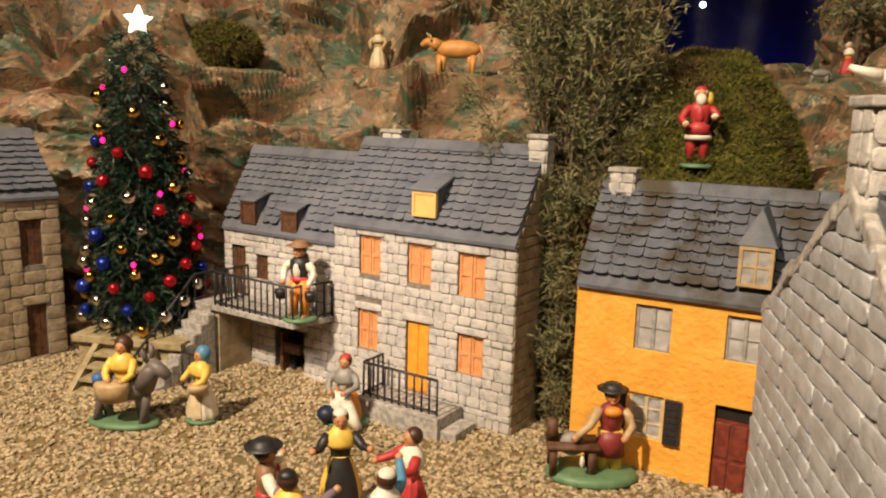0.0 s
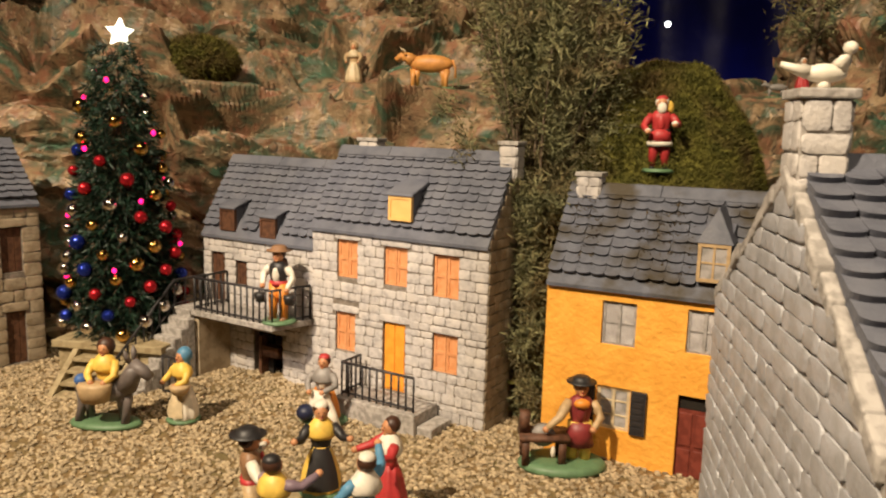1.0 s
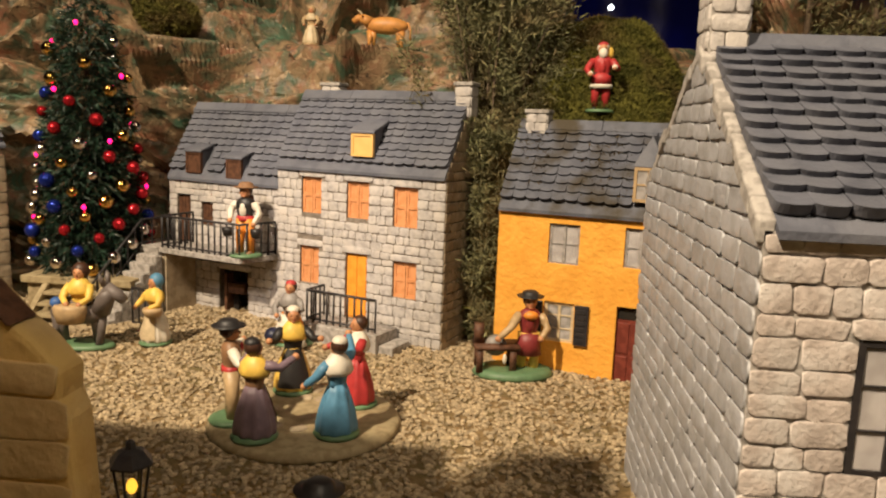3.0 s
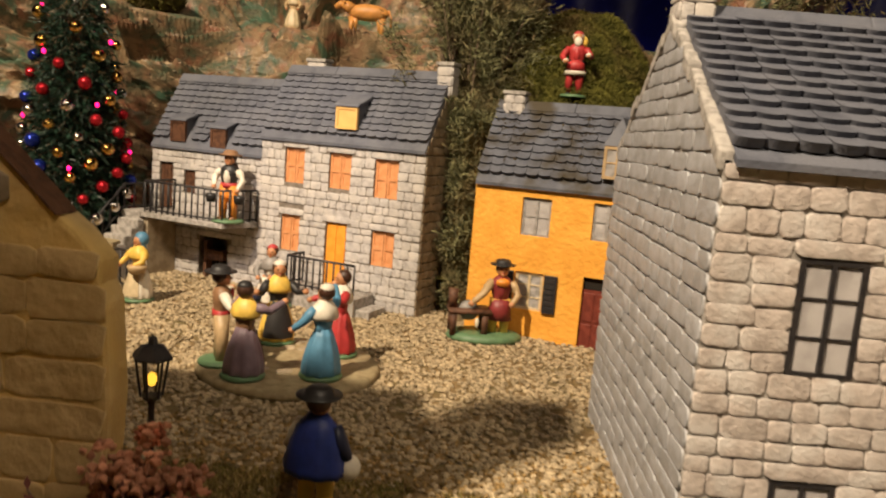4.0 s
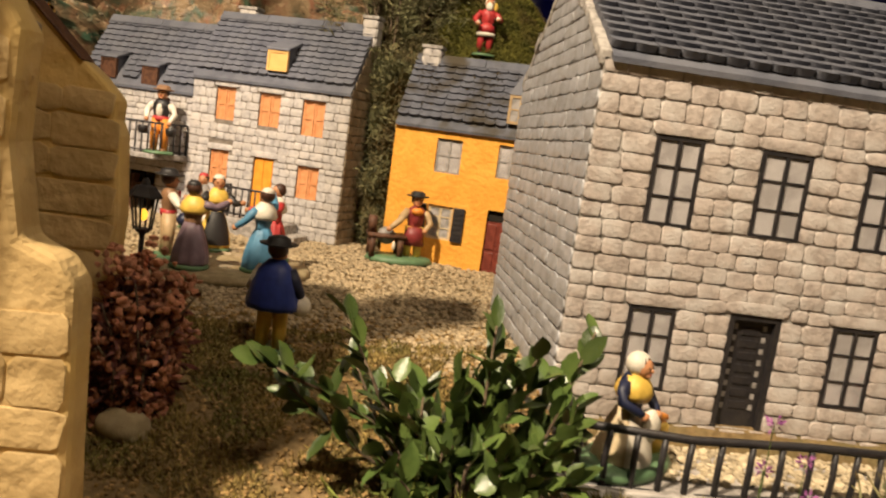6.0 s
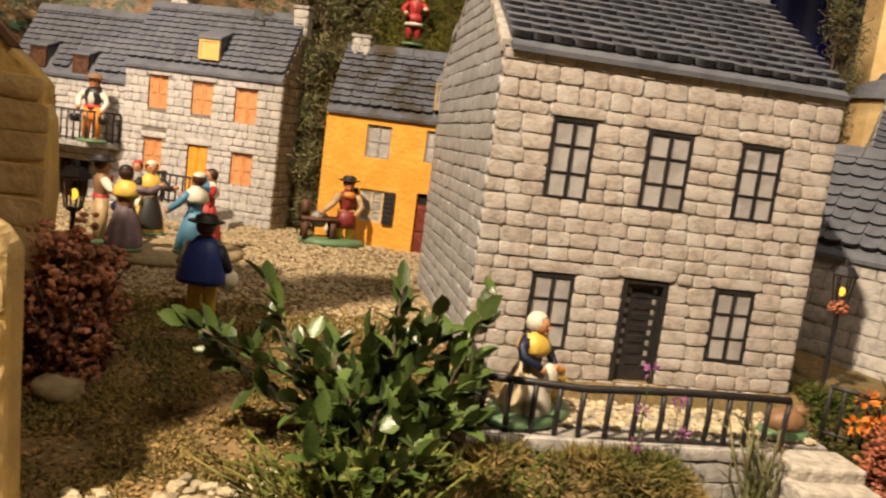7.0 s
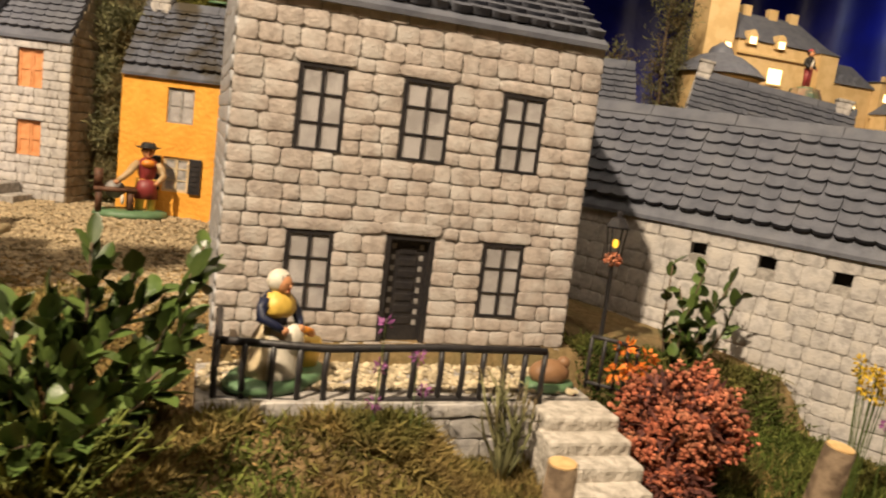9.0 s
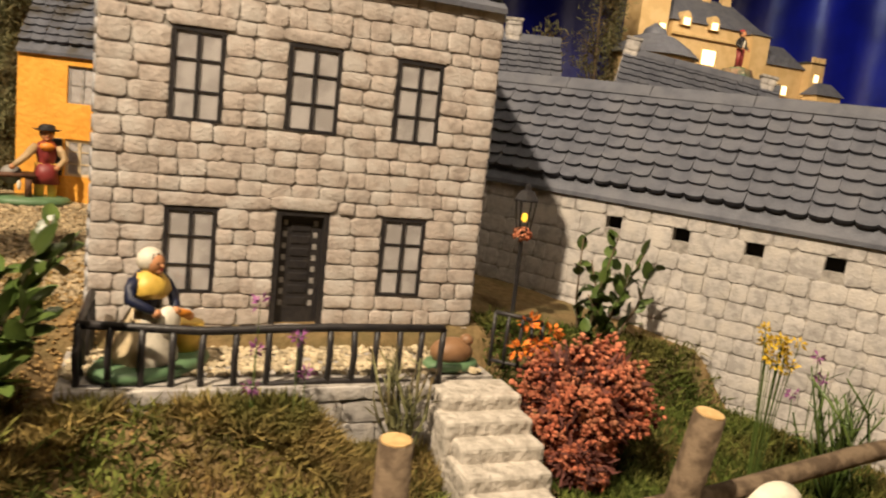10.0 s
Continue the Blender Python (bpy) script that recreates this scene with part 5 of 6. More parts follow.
d = Doll().base(0.21).skirt("mauve", "cream").torso("brown", shawl="yellow").arm(-1, (-0.2, -0.1, 0.70), (-0.26, -0.25, 0.78), "mauve").arm(1, (0.2, -0.12, 0.66), (0.27, -0.25, 0.74), "mauve").head("cap", "black")
d.make("dancer_figurine", "clay dancer in mauve skirt with cream apron and yellow shawl", on_ring(236)[0], 0.093, on_ring(236)[1], group=RING)
d = Doll().base(0.21).skirt("teal").torso("teal", shawl="white").arm(-1, (-0.22, -0.08, 0.78), (-0.28, -0.2, 0.92), "teal").arm(1, (0.2, -0.06, 0.6), (0.25, -0.16, 0.5), "teal").head("cap", "white")
d.make("dancer_figurine", "clay dancer in blue dress with white shawl and dark hair", on_ring(308)[0], 0.093, on_ring(308)[1], group=RING)
d = Doll().base(0.21).skirt("red").torso("red", shawl="white").arm(-1, (-0.2, -0.1, 0.64), (-0.22, -0.26, 0.6), "red").arm(1, (0.2, -0.08, 0.66), (0.26, -0.22, 0.7), "red").head("", "black")
d.make("dancer_figurine", "clay dancer in crimson dress with white shawl", on_ring(22)[0], 0.093, on_ring(22)[1], group=RING)
d = Doll().base(0.21).skirt("yellow", "black").torso("black", shawl="yellow").arm(-1, (-0.2, -0.08, 0.62), (-0.26, -0.2, 0.66), "black").arm(1, (0.2, -0.1, 0.64), (0.26, -0.24, 0.68), "black").head("cap", "white")
d.make("dancer_figurine", "clay dancer in black and yellow dress with white cap", on_ring(98)[0], 0.092, on_ring(98)[1], group=RING)
d = Doll().base(0.2).legs("tan").torso("brown", front="white", sash="red").arm(-1, (-0.22, -0.05, 0.64), (-0.32, -0.12, 0.62), "white").arm(1, (0.22, -0.06, 0.68), (0.34, -0.14, 0.70), "white").head("wide", "black")
d.s.ball((0, -0.095, 0.73), 0.03, d.k("red"), (0.8, 0.6, 1.8))
d.make("dancer_figurine", "clay man in dark hat, white shirt, brown waistcoat and red sash", on_ring(192)[0], 0.097, on_ring(192)[1], group=RING)

d = Doll().base(0.21, h=0.06).legs("yellow").torso("navy").head("wide", "black").arm(-1, (-0.2, 0.0, 0.55), (-0.18, -0.1, 0.45), "navy").arm(1, (0.2, 0.0, 0.55), (0.17, -0.08, 0.42), "white")
d.s.lathe([(0.20, 0.40), (0.205, 0.45), (0.17, 0.60), (0.13, 0.73), (0.06, 0.82)], d.k(paint("royal_blue_cape_paint", (0.02, 0.04, 0.22))), (0, 0.015, 0), 1.05, 0.8, 26, wave=0.05, folds=10)
d.s.ball((-0.2, -0.05, 0.44), 0.085, d.k("white"), (1, 1, 1.1))
d.make("caped_man_figurine", "clay man in black hat, royal blue cape and yellow trousers", (-0.093, 0.276, -0.004), 0.092, 165)

d = Doll().base(0.41, 1.2, 0.72, h=0.10, o=(0.08, 0)).skirt("cream", "white", r=0.225).torso("navy").torso("navy", shawl="yellow", o=(0, -0.03), dz=-0.015).arm(-1, (-0.19, -0.04, 0.6), (-0.06, -0.17, 0.5), "navy").arm(1, (0.19, -0.06, 0.6), (0.1, -0.19, 0.5), "navy").head("bonnet", "white", o=(0, -0.06), dz=-0.025)
d.s.lathe([(0.11, 0.0), (0.14, 0.14), (0.135, 0.24), (0.11, 0.25)], d.k("yellow"), (0.36, -0.03, 0.09), 1, 1, 16)
d.s.lathe([(0.125, 0.62), (0.150, 0.67), (0.13, 0.74), (0.08, 0.81)], d.k("yellow"), (0, -0.02, -0.02), 1.05, 0.95, 20, wave=0.05, folds=7)
d.s.ball((0.06, -0.15, 0.40), 0.11, d.k("white"), (0.9, 0.8, 1.3), 12, 8)
d.s.tube([(0.08, -0.18, 0.5), (0.2, -0.2, 0.46), (0.27, -0.16, 0.42)], 0.035, d.k("orange"), 7)
d.s.lathe([(0.19, 0.1), (0.195, 0.14), (0.185, 0.17)], d.k("navy"), (0, 0, 0), 1.02, 0.92, 20)
d.make("bonnet_woman_figurine", "clay woman in white bonnet and yellow shawl with a basket", (0.156, 0.168, -0.0235), 0.084, 42)
# A plain brown dome with a small ball at one side, on a green base.
d = Doll().base(0.36, 1.2, 0.8, h=0.12)
d.s.ball((0, 0, 0.24), 0.26, d.k("brown"), (1.3, 0.9, 0.85))
d.s.ball((0.2, -0.05, 0.42), 0.1, d.k("brown"))
d.make("hen_basket_figurine", "small brown clay dome with a knob on a green base", (0.372, 0.170, -0.0245), 0.05, 10)

d = Doll().base(0.2).legs("red", "black").torso("red", front="red", sash="black").arm(-1, (-0.2, -0.06, 0.6), (-0.15, -0.16, 0.52), "red").arm(1, (0.2, -0.06, 0.62), (0.16, -0.15, 0.62), "red").head("cap", "red", hair=P["white"])
d.s.lathe([(0.15, 0.34), (0.152, 0.38), (0.145, 0.40)], d.k("white"), (0, 0, 0), 1, 0.85, 18)
d.s.lathe([(0.145, 0.40), (0.12, 0.5), (0.1, 0.56)], d.k("red"), (0, 0, 0), 1, 0.85, 18)
d.s.ball((0, -0.06, 0.83), 0.06, d.k("white"), (1.0, 0.7, 1.3))
d.s.ball((0.08, 0.06, 0.84), 0.08, d.k("yellow"), (0.8, 0.8, 1.2))
for x, z in ((-0.15, 0.53), (0.16, 0.63)):
    d.s.ball((x, -0.14, z), 0.042, d.k("white"))
d.make("gift_bringer_figurine", "red-and-white painted figurine with white beard on the moss", (0.117, 0.900, 0.313), 0.092, -5)

d = Doll().skirt("cream").base(0.2, c="tan").torso("tan", shawl="cream").head("scarf", "tan").arm(-1, (-0.19, -0.05, 0.62), (-0.14, -0.15, 0.5), "tan").arm(1, (0.19, -0.05, 0.62), (0.14, -0.15, 0.5), "tan")
d.make("herder_figurine", "small cream clay woman on the rock shelf", (-0.428, 1.50, 0.446), 0.082, 0)


def cow(label, loc, h, turn, coat):
    d = Doll().base(0.5, 1.25, 0.55, h=0.08)
    for x in (-0.42, -0.34, 0.30, 0.38):
        d.s.tube([(x, 0.09 if x in (-0.34, 0.30) else -0.09, 0.06), (x, 0.05 if x in (-0.34, 0.30) else -0.05, 0.3), (x, 0, 0.5)], [0.05, 0.055, 0.1], d.k(coat), 9)
    d.s.ball((0, 0, 0.66), 0.235, d.k(coat), (2.35, 0.9, 0.98), 18, 10)
    d.s.tube([(-0.42, 0, 0.72), (-0.58, 0, 0.82), (-0.68, 0, 0.84)], [0.17, 0.13, 0.11], d.k(coat), 10)
    d.s.tube([(-0.62, 0, 0.88), (-0.74, 0, 0.82), (-0.86, 0, 0.74)], [0.11, 0.095, 0.07], d.k(coat), 10)
    for s in (-1, 1):
        d.s.tube([(-0.66, s * 0.08, 0.93), (-0.68, s * 0.16, 1.0), (-0.72, s * 0.15, 1.05)], [0.03, 0.022, 0.006], d.k("cream"), 7)
        d.s.ball((-0.6, s * 0.14, 0.88), 0.05, d.k(coat), (0.6, 1.4, 0.8), 8, 5)
    d.s.tube([(0.52, 0, 0.76), (0.6, 0, 0.55), (0.6, 0, 0.3)], [0.03, 0.022, 0.03], d.k(coat), 7)
    return d.make("cow_figurine", label, loc, h, turn, "figurine")


cow("brown clay cow standing on a green base", (-0.25, 1.40, 0.430), 0.074, 0, paint("cow_brown_paint", (0.60, 0.27, 0.07)))
d = Doll().skirt("red").base(0.2).torso("orange", shawl="white").head("bonnet", "white")
d.make("shepherd_figurine", "tiny clay figurine in red and white on the hill", (0.437, 1.49, 0.447), 0.06, 0)
cow("tiny grey clay donkey on the hill", (0.393, 1.49, 0.432), 0.03, 0, P["grey"])
d = Doll().base(0.2).legs("maroon").torso("black", front="white").head("cap", "red").arm(-1, (-0.2, 0, 0.6), (-0.15, -0.12, 0.5), "black").arm(1, (0.2, 0, 0.6), (0.15, -0.12, 0.5), "black")
d.make("castle_guard_figurine", "clay man in black coat and red cap before the castle", (1.728, 1.45, 0.418), 0.115, 20)
tagged(part("guard_ledge", Shape().lathe([(0.14, 0), (0.1, 0.3), (0.04, 0.468)], 0, (1.728, 1.45, -0.05), seg=14, wave=0.08), ROCK), "brown rock-paper ledge before the castle", "rock", kind="structure")

d = Doll()
d.s.ball((0, 0, 0.32), 0.22, d.k("white"), (1.7, 0.8, 0.85), 14, 8)
d.s.tube([(0.22, 0, 0.42), (0.33, 0, 0.62), (0.36, 0, 0.74)], [0.16, 0.11, 0.1], d.k("white"), 10)
d.s.ball((0.38, 0, 0.80), 0.13, d.k("white"))
d.s.tube([(0.46, 0, 0.80), (0.58, 0, 0.77)], [0.05, 0.01], d.k("orange"), 6)
d.s.tube([(-0.28, 0, 0.34), (-0.55, 0, 0.42), (-0.75, 0, 0.5)], [0.14, 0.09, 0.05], d.k("white"), 8)
d.s.lathe([(0.1, 0), (0.12, 0.1), (0.1, 0.2)], d.k("white"), (0, 0, 0), 1, 1, 10)
d.make("dove_figurine", "white clay dove perched on the chimney cap", (0.130, 0.369, 0.3805), 0.026, -5)

# ---- street lamps ----


def ball_points(n, c, r, inner=0.75):
    v = RNG.normal(size=(n, 3))
    v /= np.linalg.norm(v, axis=1, keepdims=True)
    k = RNG.uniform(inner, 1.0, (n, 1))
    return np.asarray(c) + v * k * np.asarray(r), v


def street_lamp(loc, h, ball):
    s = empty("street_lamp", pose(*loc), "small black iron street lamp with a glowing yellow lantern", "street lamp", "street lamps")
    part("post", Shape().lathe([(0.0042, 0), (0.004, 0.008), (0.0022, 0.012), (0.0018, h * 0.7), (0.003, h * 0.72)], 0, seg=10), BLACK, s, smooth=True)
    part("lantern_frame", Shape().lathe([(0.004, h * 0.72), (0.006, h * 0.735), (0.0062, h * 0.74)], 0, seg=6), BLACK, s)
    for i in range(6):
        a = math.pi * (2 * i + 1) / 6
        part("lantern_bar", Shape().tube([(0.0058 * math.cos(a), 0.0058 * math.sin(a), h * 0.735), (0.0090 * math.cos(a), 0.0090 * math.sin(a), h * 0.905)], 0.0008, seg=5), BLACK, s)
    part("lantern_hood", Shape().lathe([(0.0115, h * 0.90), (0.0118, h * 0.91), (0.007, h * 0.955), (0.003, h * 0.965), (0.0025, h * 0.99), (0.0006, h)], 0, seg=6), BLACK, s)
    part("bulb", Shape().ball((0, 0, h * 0.81), 0.0028, 0, (1, 1, 1.5)), FLAME, s, "small glowing yellow bulb", smooth=True)
    part("flower_ball", pebbles("flower_ball", ball_points(90, (0, 0, ball), (0.008, 0.008, 0.0065))[0], 0.0017, HEATHER, 0.9, 0.4), None, s, "red flower ball on the post")
    return s


street_lamp((-0.182, 0.233, -0.012), 0.135, 0.076)
street_lamp((0.463, 0.252, -0.045), 0.158, 0.113)

# ---- plants ----


def spray_bush(name, label, base, tips, leaf, wide, per, material, stem=BARK, kind_of="bush", broad=True, spread=0.5):
    """A bush: bent stems from its base to the tips, with leaves set along their upper parts."""
    b = empty(name, pose(*base), label, kind_of)
    roots, ways = [], []
    stems = Shape()
    o = Vector(base)
    for tip in tips:
        t = Vector(tip) - o
        side = Vector(RNG.normal(0, 0.12, 3)) * t.length
        pts = [Vector((0, 0, 0)), t * 0.35 + side * 0.6 + Vector((0, 0, t.length * 0.08)), t * 0.7 + side * 0.5, t]
        stems.tube(pts, [0.0018, 0.0014, 0.0011, 0.0006], 0, 5)
        for j in range(per):
            u = 0.25 + 0.75 * (j + RNG.random()) / per
            k = min(2, int(u * 3))
            p = pts[k].lerp(pts[k + 1], u * 3 - k)
            w = (t.normalized() * 0.9 + Vector(RNG.normal(0, spread, 3)) + Vector((0, 0, 0.15)))
            roots.append(p)
            ways.append(w)
    part("branching", stems, stem, b, smooth=True)["kind"] = "stuff"
    part("foliage", (leaves if broad else blades)("foliage", roots, ways, leaf, wide, material), None, b)
    return b


tips = [(-0.078, 0.10, 0.046), (-0.062, 0.11, 0.03), (-0.035, 0.10, 0.076), (-0.03, 0.12, 0.05), (-0.005, 0.09, 0.045), (0.012, 0.10, 0.04), (0.03, 0.09, 0.05), (0.047, 0.10, 0.079), (0.052, 0.12, 0.06), (0.07, 0.09, 0.066), (0.085, 0.12, 0.05),
        (0.106, 0.11, 0.080), (0.114, 0.14, 0.062), (0.10, 0.10, 0.04), (0.10, 0.13, 0.02), (0.02, 0.05, 0.025), (0.05, 0.04, 0.03), (0.075, 0.05, 0.03), (-0.01, 0.05, 0.02), (0.09, 0.06, 0.01), (0.04, 0.12, 0.035), (0.065, 0.14, 0.04), (0.02, 0.13, 0.02), (0.0, 0.02, 0.0), (0.03, 0.01, 0.0), (0.06, 0.02, 0.005)]
spray_bush("laurel_bush", "leafy green laurel sprigs stuck in the front edge", (0.035, 0.085, -0.045), tips, 0.0180, 0.0105, 24, LAUREL)
tips = [(0.035 + RNG.normal(0, 0.035), 0.045 + RNG.normal(0, 0.02), RNG.uniform(-0.035, 0.012)) for _ in range(70)] + [(-0.005 + RNG.normal(0, 0.02), 0.03 + RNG.normal(0, 0.012), RNG.uniform(-0.03, 0.012)) for _ in range(40)]
spray_bush("conifer_sprigs", "fine-leaved green conifer sprigs below the laurel", (0.03, 0.05, -0.065), tips, 0.0085, 0.0016, 26, GRASS, stem=GRASS, broad=False, kind_of="plant", spread=0.7)
tips = [(0.515, 0.235, 0.07), (0.53, 0.24, 0.05), (0.545, 0.225, 0.076), (0.525, 0.23, 0.02), (0.55, 0.235, 0.045), (0.54, 0.22, 0.0), (0.575, 0.225, 0.06), (0.565, 0.23, 0.04), (0.52, 0.22, -0.01), (0.588, 0.225, 0.052)]
spray_bush("leafy_shrub", "dark green leafy shrub against the barn wall", (0.54, 0.235, -0.06), tips, 0.0165, 0.0105, 12, LAUREL)


def blossom_ball(name, label, c, r, n, size, material, core, twig=LAUREL):
    b = empty(name, pose(*c), label, "flowering bush")
    pts, _ = ball_points(n, (0, 0, 0), r, 0.72)
    lump = np.array([1 + 0.62 * noise.noise((p[0] * 55, p[1] * 55, p[2] * 55)) for p in pts])[:, None]
    part("blossom", pebbles("blossom", pts * lump, size, material, 0.9, 0.4), None, b)["kind"] = "stuff"
    q, v = ball_points(n // 2, (0, 0, 0), np.asarray(r) * 0.88, 0.6)
    part("leaf_core", blades("leaf_core", q, v + RNG.normal(0, 0.6, v.shape), 0.011, 0.003, core), None, b)["kind"] = "stuff"
    part("stem", Shape().tube([(0, 0, -r[2] * 1.3), (0.002, 0, -r[2] * 0.4), (0, 0, 0)], [0.004, 0.003, 0.002], 0, 7), BARK, b)
    return b


blossom_ball("heather_bush", "rounded coral-red flowering bush beside the steps", (0.457, 0.112, -0.032), (0.048, 0.04, 0.041), 4600, 0.0018, HEATHER, MAROON)
blossom_ball("heather_bush", "small coral-red flowering bush at the foot of the steps", (0.440, 0.085, -0.066), (0.022, 0.02, 0.016), 1300, 0.0018, HEATHER, MAROON)
blossom_ball("dried_flower_bush", "dusty pink and maroon dried bush under the lamp", (-0.163, 0.176, 0.022), (0.034, 0.03, 0.056), 1500, 0.0024, PINKBUD, MAROON)
spray_bush("maroon_bush", "dark maroon twiggy bush by the wall", (-0.17, 0.172, -0.04), [(-0.165 + RNG.normal(0, 0.016), 0.168 + RNG.normal(0, 0.012), RNG.uniform(-0.01, 0.07)) for _ in range(60)], 0.008, 0.0035, 22, MAROON, broad=False, spread=0.8)
tagged(part("garden_stone", Shape().ball((0, 0, 0), 0.0145, 0, (1.15, 0.85, 0.72), 16, 10).ball((0.006, -0.002, -0.003), 0.0115, 0, (1.1, 0.9, 0.7), 14, 8), TANWOOD, smooth=True, m=pose(-0.160, 0.150, ground_z(-0.160, 0.150) + 0.005, 8, 12, 30)), "rounded tan stone at the foot of the wall", "stone")


def flower(name, label, c, n, spread, size, material, stems=True, green=LAUREL):
    b = empty(name, pose(c[0], c[1], ground_z(c[0], c[1]) - 0.006), label, "flower")
    top = c[2] - b.location.z
    st, pts, nm = Shape(), [], []
    for i in range(n):
        p = Vector((RNG.normal(0, spread), RNG.normal(0, spread * 0.6), top + RNG.normal(0, spread)))
        st.tube([(p.x * 0.2, p.y * 0.2, 0), (p.x * 0.5, p.y * 0.5, p.z * 0.5), p], 0.00035, 0, 4)
        q, v = ball_points(26, p, (size, size, size * 0.8), 0.2)
        pts += list(q)
        nm += list(v)
    part("branching", st, green, b)["kind"] = "stuff"
    part("petals", blades("petals", pts, nm, size * 1.2, size * 0.55, material), None, b)
    return b


flower("orange_flower", "bright orange artificial flower", (0.437, 0.150, 0.006), 5, 0.008, 0.006, FLOWERO)
flower("yellow_flower", "yellow flowering sprig before the barn", (0.594, 0.08, 0.018), 16, 0.010, 0.0035, FLOWERY)
for c in ((0.2156, 0.1, 0.011), (0.2416, 0.1, 0.018), (0.2167, 0.1, 0.040), (0.2155, 0.1, -0.012), (0.2475, 0.1, -0.002), (0.618, 0.06, 0.016), (0.625, 0.06, 0.0), (0.60, 0.06, -0.012)):
    flower("thistle", "mauve thistle flower on a thin green stem", c, 1, 0.0005, 0.0035, PURPLE)
tips = [(0.31 + RNG.normal(0, 0.016), 0.115 + RNG.normal(0, 0.008), RNG.uniform(-0.03, 0.012)) for _ in range(15)]
spray_bush("wispy_plant", "wispy grey-green plant over the terrace edge", (0.315, 0.11, -0.075), tips, 0.012, 0.0011, 14, JUNIPER, stem=JUNIPER, broad=False, kind_of="plant")
tips = [(0.64 + RNG.normal(0, 0.02), 0.05 + RNG.normal(0, 0.012), RNG.uniform(-0.04, 0.012)) for _ in range(24)]
spray_bush("reedy_plant", "thin reedy green plant before the barn", (0.645, 0.05, -0.10), tips, 0.016, 0.0014, 8, LAUREL, stem=LAUREL, broad=False, kind_of="plant")


def turf(name, label, n, x0, x1, y0, y1, length, width, material, ok=lambda x, y: True):
    p = scatter(n, x0, x1, y0, y1, ok, -0.001)
    w = RNG.normal(0, 0.75, (n, 3))
    w[:, 2] = np.abs(w[:, 2]) + 0.25
    return tagged(new(name, blades(name, p, w, length, width, material, 0.5)), label, "grass", kind="stuff")


def on_bank(x, y):
    return y < 0.126 + 0.10 * step(0.41, 0.5, x) and not (0.34 < x < 0.41 and y > 0.02) and noise.noise((x * 22, y * 22, 3)) > -0.6


turf("grass", "green and brown mossy grass on the front bank", 60000, 0.05, 0.85, -0.24, 0.26, 0.0135, 0.0016, GRASS, on_bank)
turf("dry_moss", "dry brown moss below the terrace", 32000, 0.06, 0.34, -0.05, 0.130, 0.015, 0.0015, DRYGRASS, lambda x, y: y > 0.085 + 0.08 * noise.noise((x * 9, y * 9, 9)))
turf("lane_moss", "short brown moss on the shaded lane", 34000, -0.22, 0.09, 0.04, 0.33, 0.0065, 0.0013, DRYGRASS, lambda x, y: free_of_houses(x, y) and noise.noise((x * 25, y * 25, 2)) > -0.15)
turf("low_moss", "dark green moss at the foot of the barn", 42000, 0.42, 0.85, -0.02, 0.24, 0.0125, 0.0016, GREENMOSS, lambda x, y: y < 0.24 - 0.9 * max(0.0, x - 0.60))


def log(name, label, pts, rad):
    b = empty(name, pose(*pts[0]), label, "log")
    o = Vector(pts[0])
    q = [Vector(p) - o for p in pts]
    part("bark", Shape().tube(q, rad, 0, 12), BARK, b, smooth=True)
    d = (q[-1] - q[-2]).normalized()
    part("cut_end", Shape().tube([q[-1] - d * 0.001, q[-1] + d * 0.0006], rad[-1] * 0.9, 0, 12), CUTWOOD, b, "pale sawn end")
    return b


log("fence_post", "short sawn branch standing upright in the grass", [(0.231, -0.110, -0.14), (0.2305, -0.116, 0.0), (0.2295, -0.118, 0.0495)], [0.0065, 0.0062, 0.0058])
log("fence_post", "leaning sawn branch in the grass", [(0.345, -0.098, -0.14), (0.353, -0.111, 0.0), (0.357, -0.117, 0.0535)], [0.0075, 0.0068, 0.0062])
log("fence_rail", "grey-brown branch lying along the front edge", [(0.60, -0.09, 0.030), (0.47, -0.098, 0.0215), (0.38, -0.105, 0.012), (0.28, -0.108, 0.006)], [0.0042, 0.0046, 0.0044, 0.0036])
tagged(part("white_pebble", Shape().ball((0, 0, 0), 0.0125, 0, (1.15, 0.8, 0.6), 18, 10), P["white"], smooth=True, m=pose(0.408, -0.107, 0.0095)), "smooth white pebble on the front branch", "stone")

